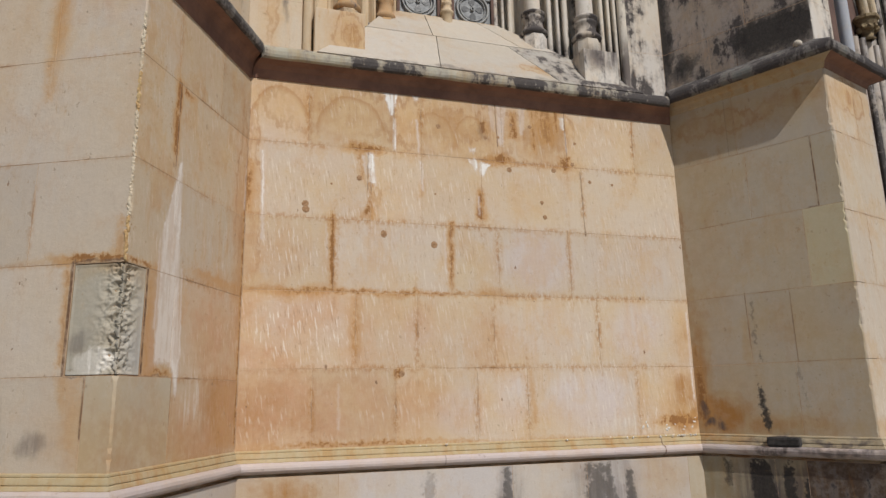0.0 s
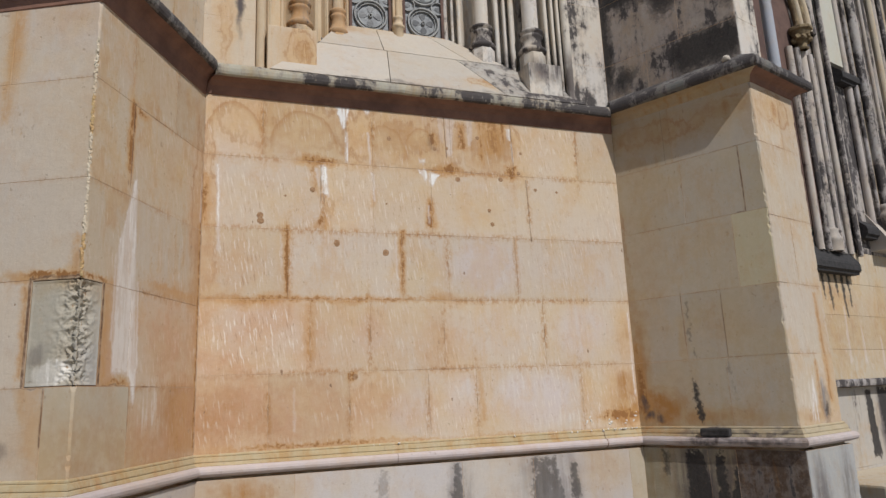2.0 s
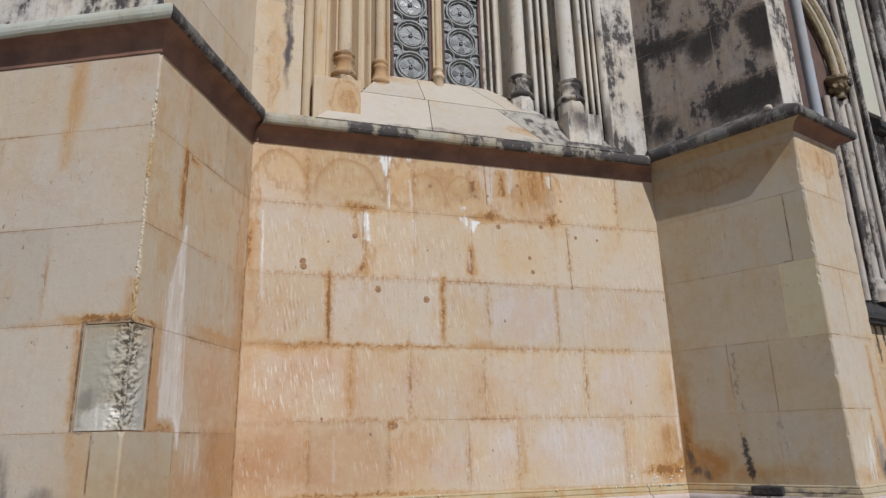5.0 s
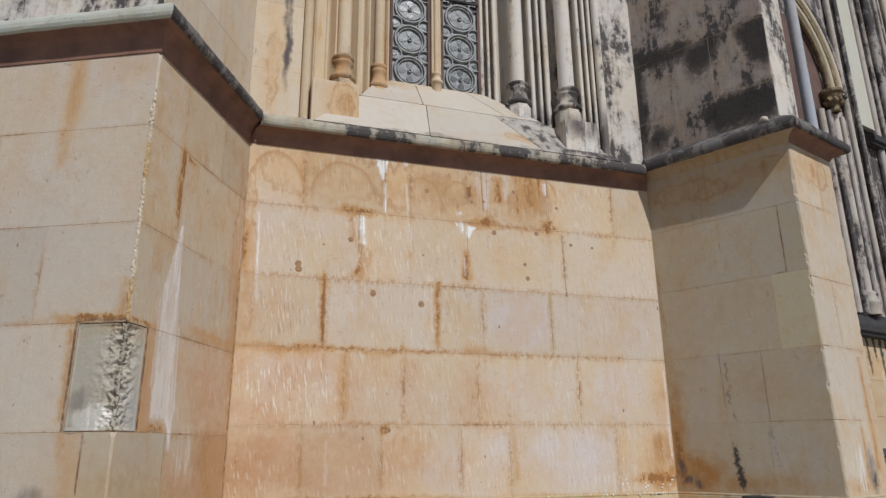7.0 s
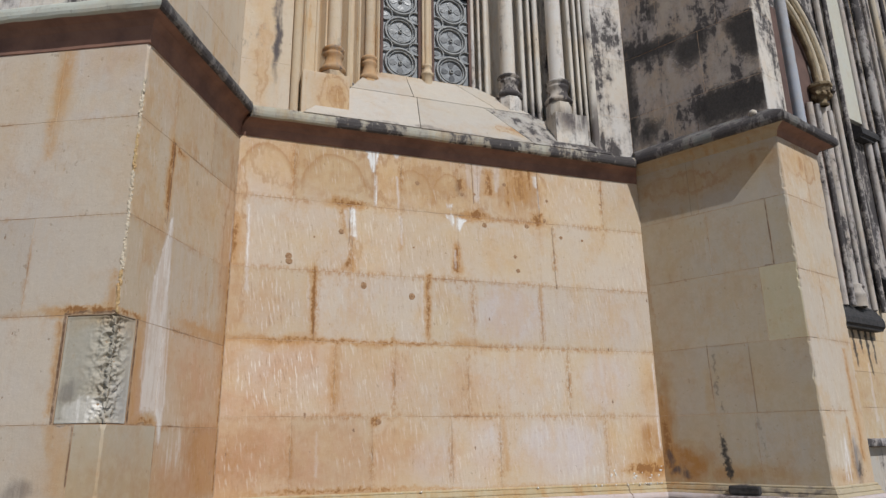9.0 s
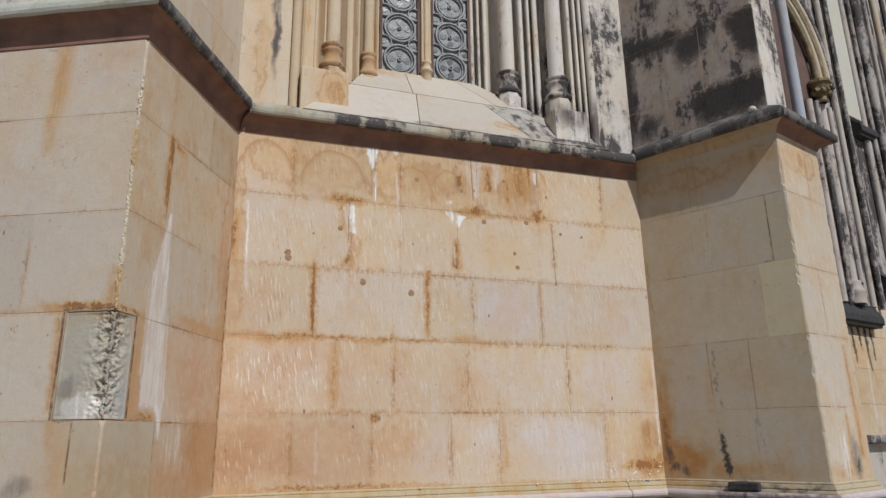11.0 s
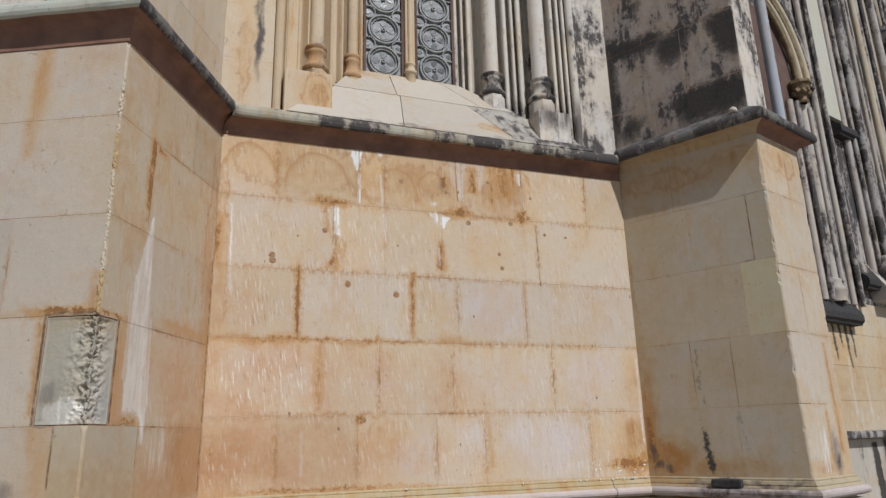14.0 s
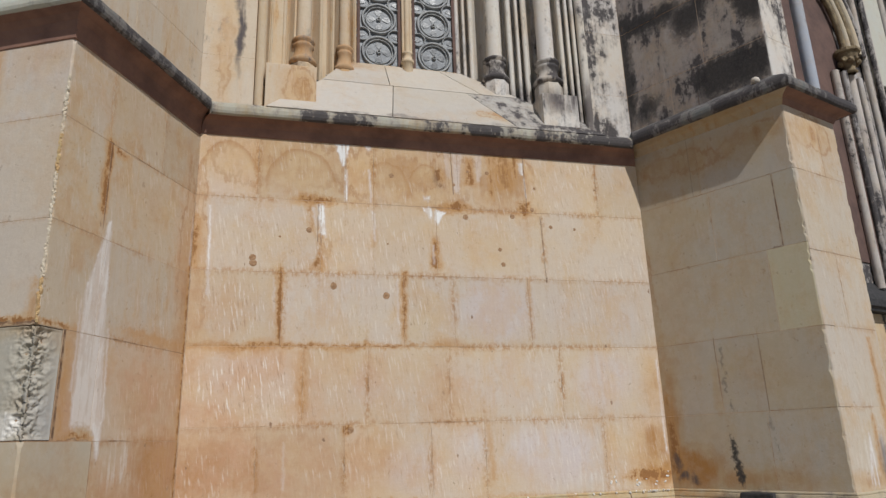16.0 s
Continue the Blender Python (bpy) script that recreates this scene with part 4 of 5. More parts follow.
# ---- upper storey ----
U = offset_ring(PLAN, -0.05)
UPZ = [4.12, 4.53, 5.11, 5.65, 6.2, 6.75, 7.3, 7.9, 8.5, 9.1]


def upper(name, p, q, mat, label, rnd, mitre=(0, 0), step=0.7, first=(), thick=0.35):
    d, ln = (q - p).normalized(), (q - p).length
    w = wall(name, facet(p, d), (0.09 if mitre[0] == 8 else 0.02) if mitre[0] else 0, ln - (0.02 if mitre[1] else 0), 4.05, 9.1, label, thick)
    rows = [(a, b, bars_between(step, 0, ln, rnd)) for a, b in zip(UPZ, UPZ[1:])]
    rows[:len(first)] = [(a, b, [f * ln for f in fs]) for (a, b), fs in zip(zip(UPZ, UPZ[1:]), first)]
    ashlar(w, rows, mat, mitre)
    return w


rnd = random.Random(5)
upper("wall_13", U[0], U[1], M_UP_RIGHT, "pale upper buttress front with black lichen", rnd, (0, 7), 0.7)
upper("wall_7", U[1], U[2], M_UP_LEFT, "upper buttress flank of pale ochre limestone", rnd, (7, 0), 0.5)
upper("wall_8", Vector((U[2].x, 0.05)), Vector((0.33, 0.05)), M_UP_LEFT, "flat pier beside the window with a black streak", rnd, step=0.5)
upper("wall_9", Vector((2.98, 0.05)), Vector((U[3].x, 0.05)), M_UP_RIGHT, "flat pier with black lichen patches", rnd, step=0.5)
upper("wall_10", U[3], U[4], M_FLANK_DARK, "upper buttress flank blackened by lichen", rnd, (0, 8), 0.6, ([0, 0.34, 1], [0, 0.6, 1], [0, 0.3, 0.75, 1]))
UE = U[4] + FRD * 0.31
upper("wall_11", U[4], UE, M_UP_RIGHT, "upper buttress front of pale limestone with lichen", rnd, (8, 0), 0.6)
upper("wall_12", UE, UE + Vector((-FRD.y, FRD.x)) * 1.6, M_UP_RIGHT, "upper buttress return of pale limestone", rnd, step=0.7, thick=0.1)

# ---- sloping sill of the window ----
sill = mesh_ob("window_sill", box_bm(0.30, 3.0, 0.0, 0.55, 4.0, 4.10), M_SILL_DARK)
tagged(sill, "steep sloping limestone window sill above the cornice", "sill", kind="structure")
S0, S1 = (-0.118, 4.075), (0.445, 4.83)


def slope_block(f0, f1, x00, x01, x10, x11):
    bm = bmesh.new()
    j = 0.003
    pts = []
    for f, xa, xb in ((f0, x00 + j, x01 - j), (f1, x10 + j, x11 - j)):
        f = f + (0.004 if f == f0 else -0.004)
        y, z = S0[0] + (S1[0] - S0[0]) * f, S0[1] + (S1[1] - S0[1]) * f
        pts += [(xa, y, z), (xb, y, z)]
    t = [bm.verts.new(p) for p in pts]
    lo = [bm.verts.new((p[0], p[1] + 0.08, p[2] - 0.06)) for p in pts]
    for q in ((t[0], t[1], t[3], t[2]), (lo[0], lo[2], lo[3], lo[1]), (t[0], lo[0], lo[1], t[1]), (t[2], t[3], lo[3], lo[2]), (t[0], t[2], lo[2], lo[0]), (t[1], lo[1], lo[3], t[3])):
        bm.faces.new(q)
    return bm


rows = [(0.0, 0.58), (0.58, 1.0)]
for k, (f0, f1) in enumerate(rows):
    xl = lambda f: 0.42 + 0.60 * min(1, f * 1.15)
    xr = lambda f: 2.98 - 0.98 * f
    cuts = ([0, 0.345, 0.72, 1], [0, 0.33, 0.80, 1])[k]
    for a, b in zip(cuts, cuts[1:]):
        part("sill_stone", slope_block(f0, f1, xl(f0) + (xr(f0) - xl(f0)) * a, xl(f0) + (xr(f0) - xl(f0)) * b, xl(f1) + (xr(f1) - xl(f1)) * a, xl(f1) + (xr(f1) - xl(f1)) * b), M_SILL_DARK if b == 1 and k < 1 else M_SILL, sill)
under = bmesh.new()
sec = [(S0[0] + 0.03, 4.06), (S1[0] + 0.06, 4.06), (S1[0] + 0.06, S1[1] - 0.03), (S0[0] + 0.03, 4.06 + 0.02)]
ends = [[under.verts.new((x, y, z)) for y, z in sec] for x in (0.45, 2.9)]
for k in range(4):
    under.faces.new((ends[0][k], ends[0][(k + 1) % 4], ends[1][(k + 1) % 4], ends[1][k]))
under.faces.new(ends[0]), under.faces.new(ends[1][::-1])
part("sill_core", under, M_SILL_DARK, sill)

# ---- moulded jambs ----
def jamb(name, p, q, beads, hollows, mat, label, z0=4.06, z1=9.1):
    """Splayed reveal from p to q: deep hollows, rows of (from, to, depth), and roll beads, rows of (along, radius)."""
    d, ln = (q - p).normalized(), (q - p).length
    bm = bmesh.new()
    prof = [(0, 0.0)]
    for a, b, dep in hollows:
        prof.append((a, 0.0))
        for k in range(1, 8):
            f = k / 8
            prof.append((a + (b - a) * f, dep * math.sin(math.pi * f) ** 0.5))
        prof.append((b, 0.0))
    prof.append((ln, 0.0))
    lo = [bm.verts.new((u, y, z0)) for u, y in prof]
    hi = [bm.verts.new((u, y, z1)) for u, y in prof]
    bl = [bm.verts.new((u, 0.3, z)) for z in (z0, z1) for u in (0, ln)]
    for k in range(len(prof) - 1):
        bm.faces.new((lo[k], lo[k + 1], hi[k + 1], hi[k]))
    bm.faces.new((bl[0], bl[1], bl[3], bl[2]))
    ob = tagged(mesh_ob(name, bm, mat), label, "window jamb", kind="structure")
    ob.matrix_world = facet(p, d)
    for u, r in beads:
        prof = [(r, z0), (r, z1)]
        b = part("roll", lathe_bm(prof, 14), mat, ob)
        b.location = (u, -r * 0.2, 0)
        smooth(b)
    return ob


P0, P1 = Vector((0.33, 0.05)), Vector((1.12, 0.48))
Q0, Q1 = Vector((1.96, 0.48)), Vector((2.98, 0.05))
jamb_l = jamb("jamb_1", P0, P1, ((0.04, 0.036), (0.12, 0.010), (0.225, 0.014), (0.545, 0.016), (0.66, 0.012), (0.875, 0.012)),
              ((0.0, 0.012, 0.05), (0.075, 0.105, 0.05), (0.245, 0.31, 0.09), (0.45, 0.53, 0.12), (0.60, 0.645, 0.06), (0.67, 0.72, 0.09), (0.81, 0.86, 0.09)),
              M_JAMB_L, "deeply moulded window jamb of ochre limestone")
jamb_r = jamb("jamb_2", Q0, Q1, ((0.025, 0.016), (0.085, 0.013), (0.145, 0.018), (0.475, 0.020), (0.545, 0.013), (0.605, 0.020), (0.905, 0.018), (0.965, 0.013), (1.015, 0.014), (1.075, 0.034)),
              ((0.04, 0.075, 0.08), (0.095, 0.13, 0.08), (0.17, 0.30, 0.14), (0.40, 0.455, 0.12), (0.497, 0.533, 0.09), (0.56, 0.587, 0.09), (0.63, 0.73, 0.14), (0.83, 0.885, 0.12), (0.925, 0.952, 0.08), (0.98, 1.0, 0.08), (1.03, 1.045, 0.06)),
              M_JAMB_R, "deeply moulded window jamb of grey weathered limestone")


def colonnette(x, y, r, z_foot, z_base, mat, label):
    """Slender shaft with a moulded base on an octagonal pedestal."""
    root = new("colonnette")
    root.location = (x, y, 0)
    tagged(root, label, "column", "window colonnettes")
    R = r * 1.45
    ped = part("pedestal", lathe_bm([(R * 1.12, z_foot), (R * 1.12, z_base - 0.02), (R * 1.0, z_base)], 8), mat, root)
    ped.rotation_euler = (0, 0, radians(22.5))
    h = 0.22
    prof = [(R * 1.02, z_base - 0.01), (R * 1.22, z_base + 0.005), (R * 1.26, z_base + 0.02), (R * 1.18, z_base + 0.035), (R * 0.98, z_base + 0.05), (R * 0.86, z_base + 0.09),
            (R * 0.84, z_base + h - 0.09), (R * 0.98, z_base + h - 0.075), (R * 1.0, z_base + h - 0.06), (R * 0.9, z_base + h - 0.05), (R * 0.88, z_base + h - 0.04),
            (R * 1.04, z_base + h - 0.03), (R * 1.06, z_base + h - 0.012), (R * 0.9, z_base + h), (r, z_base + h + 0.005)]
    smooth(part("base", lathe_bm(prof, 20), M_JAMB_LB if mat is M_JAMB_L else M_JAMB_RB, root, "moulded ring base, darkened by weather"))
    smooth(part("shaft", lathe_bm([(r, z_base + h), (r, 9.05)], 20), mat, root))
    return root


def on(p, q, u, out=0.0):
    d = (q - p).normalized()
    return p + d * u + Vector((d.y, -d.x)) * out


for (p, q, u, r, zf, zb, mat, lab) in ((P0, P1, 0.38, 0.058, 4.15, 4.61, M_JAMB_L, "ochre limestone colonnette on an octagonal pedestal"),
                                       (P0, P1, 0.76, 0.046, 4.45, 4.70, M_JAMB_L, "slim ochre limestone colonnette beside the window"),
                                       (Q0, Q1, 0.34, 0.066, 4.4, 4.70, M_JAMB_R, "grey limestone colonnette beside the window"),
                                       (Q0, Q1, 0.77, 0.070, 4.15, 4.62, M_JAMB_R, "grey limestone colonnette with a dark stained base")):
    c = on(p, q, u, 0.02)
    colonnette(c.x, c.y, r, zf, zb, mat, lab)

# ---- window: two lights with ring tracery ----
window = new("window_1")
tagged(window, "two-light gothic window with pale ring tracery over dark glass", "window", kind="structure")
LIGHTS = ((1.13, 1.475), (1.60, 1.955))
WY = 0.475
def ring_into(bm, cx, cz, R, r, seg=26):
    """A raised moulded ring on the plane of the window."""
    vs = []
    for i in range(seg):
        a = 2 * math.pi * i / seg
        vs.append([bm.verts.new((cx + (R + dr) * math.cos(a), WY + dy, cz + (R + dr) * math.sin(a))) for dr, dy in ((-r, 0.01), (-r * 0.5, -r), (r * 0.5, -r), (r, 0.01))])
    for i in range(seg):
        for q in range(3):
            bm.faces.new((vs[i][q], vs[i][q + 1], vs[(i + 1) % seg][q + 1], vs[(i + 1) % seg][q]))


def petal_bm(cx, cz, angle, reach, wide):
    """A dark leaf-shaped light, pointed towards the middle of its ring."""
    bm = bmesh.new()
    front, rear = [], []
    for k in range(14):
        t = 2 * math.pi * k / 14
        along = 0.062 + reach * math.cos(t)
        across = wide * math.sin(t) * (0.75 + 0.35 * math.cos(t))
        x = cx + along * math.cos(angle) - across * math.sin(angle)
        z = cz + along * math.sin(angle) + across * math.cos(angle)
        front.append(bm.verts.new((x, WY + 0.008, z)))
        rear.append(bm.verts.new((x, WY + 0.016, z)))
    bm.faces.new(front)
    bm.faces.new(rear[::-1])
    for k in range(14):
        bm.faces.new((front[k], front[(k + 1) % 14], rear[(k + 1) % 14], rear[k]))
    return bm


rnd = random.Random(12)
for x0, x1 in LIGHTS:
    pane = part("pane", box_bm(x0 - 0.01, x1 + 0.01, WY + 0.012, WY + 0.03, 4.82, 9.05), M_PANEL, window, "dull grey pierced panel of the window")
    cx = (x0 + x1) / 2
    z = 4.975
    while z < 7.2:
        bm = bmesh.new()
        ring_into(bm, cx, z, 0.138, 0.013)
        ring_into(bm, cx, z, 0.112, 0.006)
        part("tracery_ring", bm, M_LEAD, pane)
        turn = radians(rnd.uniform(-8, 8))
        for a in range(4):
            part("petal", petal_bm(cx, z, turn + a * math.pi / 2, 0.034, 0.036), M_GLASS, pane, "dark leaf-shaped glass")
        bm = bmesh.new()
        ring_into(bm, cx, z, 0.014, 0.007, 10)
        for sx in (-1, 1):
            ring_into(bm, cx + sx * 0.137, z + 0.158, 0.060, 0.008, 14)
        part("tracery_link", bm, M_LEAD, pane)
        for sx in (-1, 1):
            part("petal", petal_bm(cx + sx * 0.075, z + 0.158, 0 if sx > 0 else math.pi, 0.026, 0.026), M_GLASS, pane, "dark leaf-shaped glass")
        z += 0.315
    for xa in (x0, x1):
        part("tracery_edge", box_bm(xa - 0.012, xa + 0.012, WY - 0.012, WY + 0.02, 4.82, 9.05), M_BLIND, window)
    part("saddle_bar", box_bm(x0, x1, WY - 0.03, WY - 0.008, 5.765, 5.785), M_IRON, window)
part("frame_foot", box_bm(1.12, 1.96, WY - 0.03, WY + 0.05, 4.80, 4.835, 0.005), M_JAMB_L, window)
mull = new("mullion")
mull.location = (1.537, 0.44, 0)
tagged(mull, "slender ochre stone mullion with a small moulded base", "mullion", kind="structure")
part("core", box_bm(-0.045, 0.045, 0.0, 0.1, 4.82, 9.05, 0.01), M_JAMB_L, mull)
smooth(part("shaft", lathe_bm([(0.024, 4.9), (0.024, 9.05)], 14), M_JAMB_L, mull))
smooth(part("base", lathe_bm([(0.045, 4.76), (0.045, 4.86), (0.055, 4.865), (0.056, 4.885), (0.04, 4.90), (0.034, 4.94), (0.044, 4.95), (0.044, 4.965), (0.025, 4.975)], 16), M_JAMB_L, mull))
# Thin added slab, coloured near black in place of an unlit room.
tagged(mesh_ob("room_backing", box_bm(0.9, 2.2, WY + 0.12, WY + 0.16, 4.5, 9.1), M_DARK), "near-black slab standing in for the unlit room behind the window", "interior", kind="structure")

# ---- ground ----
bm = bmesh.new()
bmesh.ops.create_grid(bm, x_segments=40, y_segments=40, size=400)
for v in bm.verts:
    v.co.z = noise.noise(v.co * 0.02) * 0.02 if v.co.length > 30 else 0
tagged(mesh_ob("ground", bm, M_GROUND), "pale paved ground round the church", "ground", kind="structure")

# ---- eroded corner stone of the first buttress ----
def eroded(u0, u1, side):
    """A face of the pitted quoin; the corner lies at u = 0."""
    bm = bmesh.new()
    z0, z1 = COURSES[1] - 0.064, COURSES[2] - 0.057
    nu, nz = max(10, int((u1 - u0) / 0.0045)), 110
    grid = []
    for a in range(nu + 1):
        col = []
        for k in range(nz + 1):
            u, z = u0 + (u1 - u0) * a / nu, z0 + (z1 - z0) * k / nz
            near = math.exp(-(abs(u) / 0.085) ** 2)
            edge = min(1, min(a, nu - a if abs(u0) > 0.2 or side else nu) / 2, min(k, nz - k) / 3)
            pit = abs(noise.noise((u * 16, side * 3.0, z * 20))) + 0.6 * abs(noise.noise((u * 38, side * 5.0, z * 44)))
            pit += 0.35 * abs(noise.noise((u * 80, side * 2.0, z * 90)))
            y = 0.003 + 0.030 * near * max(0.0, pit * 1.6 - 0.22) + 0.0012 * abs(noise.noise((u * 40, 9, z * 40)))
            if abs(u) < 1e-6:
                y = 0.004 + 0.016 * abs(noise.noise((7.7, 3.1, z * 17)))
                u = y if side else -y
            col.append(bm.verts.new((u, y * max(edge, 0.3) if abs(u) > 0.02 else y, z)))
        grid.append(col)
    for a in range(nu):
        for k in range(nz):
            bm.faces.new((grid[a][k], grid[a + 1][k], grid[a + 1][k + 1], grid[a][k + 1]))
    return bm


smooth(part("eroded_block", eroded(-0.253, 0.0, 0), M_PATCH, wall_1, "grey pitted corner stone, its face eaten away"))
smooth(part("eroded_block", eroded(0.0, 0.163, 1), M_PATCH, wall_2, "grey pitted corner stone, its face eaten away"))

# ---- plugs and pock marks on the recess wall ----
def plug_bm(r):
    """A rough round plug, slightly domed."""
    bm = lathe_bm([(r * 1.05, -0.003), (r, 0.001), (r * 0.86, 0.0022), (r * 0.5, 0.003), (r * 0.02, 0.0026)], 14)
    k = random.uniform(0, 50)
    for v in bm.verts:
        v.co.x *= 1 + 0.25 * noise.noise((v.co.x * 60 + k, v.co.y * 60, 1.0))
        v.co.y *= 1 + 0.25 * noise.noise((v.co.x * 60 - k, v.co.y * 60, 4.0))
    return bm


for u, z, r in ((0.38, 3.03, 0.022), (0.385, 2.99, 0.024), (0.91, 2.85, 0.024), (1.265, 2.79, 0.025), (1.85, 3.385, 0.022), (2.21, 3.41, 0.02), (2.10, 3.15, 0.016), (2.12, 3.04, 0.018),
                (1.31, 3.67, 0.02), (1.67, 3.62, 0.018), (2.51, 3.34, 0.016), (2.40, 3.64, 0.014), (1.03, 1.915, 0.02), (0.74, 3.235, 0.02), (2.03, 3.74, 0.016), (2.70, 3.33, 0.012),
                (1.77, 3.63, 0.014), (1.88, 3.74, 0.012), (2.37, 3.47, 0.018), (2.90, 3.66, 0.010), (0.55, 3.18, 0.008), (1.28, 3.16, 0.007)):
    p = part("plug", plug_bm(r), M_PLUG, wall_3)
    p.location, p.rotation_euler = (u, 0.001, z), (radians(90), 0, 0)

# ---- near-black block in place of a dark gap in the string course, pebble on the cornice ----
bm = box_bm(-0.105, 0.105, -0.032, 0.032, 0, 0.062, 0.014)
for v in bm.verts:
    v.co += Vector((noise.noise(v.co * 22), noise.noise(v.co * 25 + Vector((3, 0, 0))), 0)) * 0.005
slab = tagged(mesh_ob("gap_block", bm, M_IRON), "near-black block standing in for a broken-out gap in the string course", "stone")
slab.matrix_world = F_RS @ pose(0.60, -0.034, 1.394)
bm = lathe_bm([(0.008, 0), (0.026, 0.006), (0.032, 0.022), (0.026, 0.04), (0.012, 0.05)], 12)
pebble = tagged(smooth(mesh_ob("pebble", bm, M_JAMB_R)), "small pale rounded pebble on the blackened cornice", "stone")
pebble.matrix_world = F_RS @ pose(1.02, -0.03, 4.155)

# ---- lime crumbs along the string course ----
rnd = random.Random(3)
bm = bmesh.new()
for k in range(46):
    u = 3.24 - abs(rnd.gauss(0, 0.35)) if k < 36 else rnd.uniform(0.2, 3.2)
    if u < 0.1:
        continue
    s = rnd.uniform(0.004, 0.011)
    mat = pose(u, -rnd.uniform(0.002, 0.03), 1.462 - rnd.uniform(0, 0.008), rnd.uniform(0, 90), rnd.uniform(0, 90), rnd.uniform(0, 90)) @ Matrix.Diagonal((s, s * 0.6, s * 0.8, 1))
    bmesh.ops.create_icosphere(bm, subdivisions=1, radius=1, matrix=mat)
for k in range(13):
    s = rnd.uniform(0.006, 0.013)
    mat = pose(3.26 - abs(rnd.gauss(0, 0.32)), -0.001, 1.49 + abs(rnd.gauss(0, 0.04)), 0, rnd.uniform(0, 180), 0) @ Matrix.Diagonal((s * 0.7, 0.004, s * 1.3, 1))
    bmesh.ops.create_icosphere(bm, subdivisions=1, radius=1, matrix=mat)
M_LIME = plain("lime", (0.78, 0.75, 0.70), (0.62, 0.58, 0.52), 40.0, 0.9)
tagged(mesh_ob("lime_crumbs", bm, M_LIME), "white lime crumbs scattered along the string course", "crumbs", kind="stuff")

# ---- chipped mortar on the outer edge of the first buttress ----
M_EDGE = plain("edge_mortar", (0.66, 0.58, 0.45), (0.56, 0.46, 0.33), 9.0, 0.95, 0.0, 0.4)
M_EDGE_RUST = plain("edge_mortar_ochre", (0.58, 0.43, 0.22), (0.47, 0.29, 0.13), 16.0, 0.95, 0.0, 0.4)
rnd = random.Random(8)
for low, high, stuff_of in ((2.41, 2.62, M_EDGE_RUST), (2.62, 3.14, M_EDGE), (3.14, 3.34, M_EDGE_RUST), (3.34, 3.66, M_EDGE)):
    bm = bmesh.new()
    z = low
    while z < high:
        s = rnd.uniform(0.006, 0.011) if stuff_of is M_EDGE else rnd.uniform(0.007, 0.013)
        at = A + FLD * rnd.uniform(-0.010, -0.003) + LSD * rnd.uniform(0.001, 0.006)
        bmesh.ops.create_icosphere(bm, subdivisions=1, radius=1, matrix=pose(at.x, at.y, z, rnd.uniform(-20, 20), rnd.uniform(-20, 20), rnd.uniform(0, 90)) @ Matrix.Diagonal((s * 0.8, s * 0.7, s * 1.7, 1)))
        z += s * rnd.uniform(0.6, 1.3)
    for v in bm.verts:
        v.co += Vector((rnd.uniform(-1, 1), rnd.uniform(-1, 1), rnd.uniform(-1, 1))) * 0.002
    tagged(mesh_ob("trim_mortar", bm, stuff_of), "chipped crumbling mortar along the buttress edge", "mortar", kind="structure")

# ---- footings of the jamb columns ----
foot = tagged(mesh_ob("jamb_footing", box_bm(0.41, 0.765, -0.04, 0.4, 4.10, 4.46, 0.006), M_JAMB_L), "smooth ochre block under the window colonnette", "footing", kind="structure")
foot = tagged(mesh_ob("jamb_footing", box_bm(2.50, 2.80, -0.06, 0.4, 4.10, 4.43, 0.006), M_JAMB_R), "lichen-stained block under the window colonnette", "footing", kind="structure")

# ---- round shaft beyond the upper buttress ----
sh = new("buttress_shaft")
c = U[4] + FRD * 0.52
sh.location = (c.x, c.y, 0)
tagged(sh, "pale blue-grey round stone shaft on the upper buttress", "column")
M_SHAFT = stone("limestone_blue_grey", C1, Vector((1, 0)), (), (), (), warm=0.0, lichen=0.35, base=(0.40, 0.41, 0.425))
smooth(part("shaft", lathe_bm([(0.044, 4.15), (0.044, 9.1)], 22), M_SHAFT, sh))

# ---- far bay ----
FO, FD = Vector((6.75, 0.69)), Vector((math.cos(radians(15)), math.sin(radians(15))))
F_FAR = facet(FO, FD)
far = tagged(mesh_ob("wall_14", box_bm(-1.95, 7.0, 0.0045, 0.6, 0, 12), M_MORTAR), "ochre-stained limestone wall of the next bay", "wall", kind="structure")
far.matrix_world = F_FAR
rnd = random.Random(21)
lower = [1.72, 2.05, 2.4, 2.74, 3.1]
M_FAR_LOW = stone("limestone_far_below_sill", FO, FD, ((-0.6, 2.4, 0.5, 0.35, 0.6), (0.3, 2.3, 0.5, 0.4, 0.5)), (), (), warm=0.5, base=(0.55, 0.465, 0.34), patina=0.3, hatch=0.3,
                  black=tuple((u, 2.84, 0.035, u + 0.02, 2.84 - h, 0.012, 0.7) for u, h in ((-0.85, 0.30), (-0.72, 0.42), (-0.58, 0.26), (-0.45, 0.5), (-0.33, 0.36))),
                  white=((-0.5, 2.5, 0.02, -0.52, 1.9, 0.03, 0.5), (-0.2, 2.3, 0.015, -0.2, 1.9, 0.03, 0.6), (0.2, 2.2, 0.015, 0.2, 1.85, 0.04, 0.5)))
ashlar(far, [(a, b, bars_between(0.75, -1.9, 4.0, rnd)) for a, b in zip(lower, lower[1:])], M_FAR_LOW)
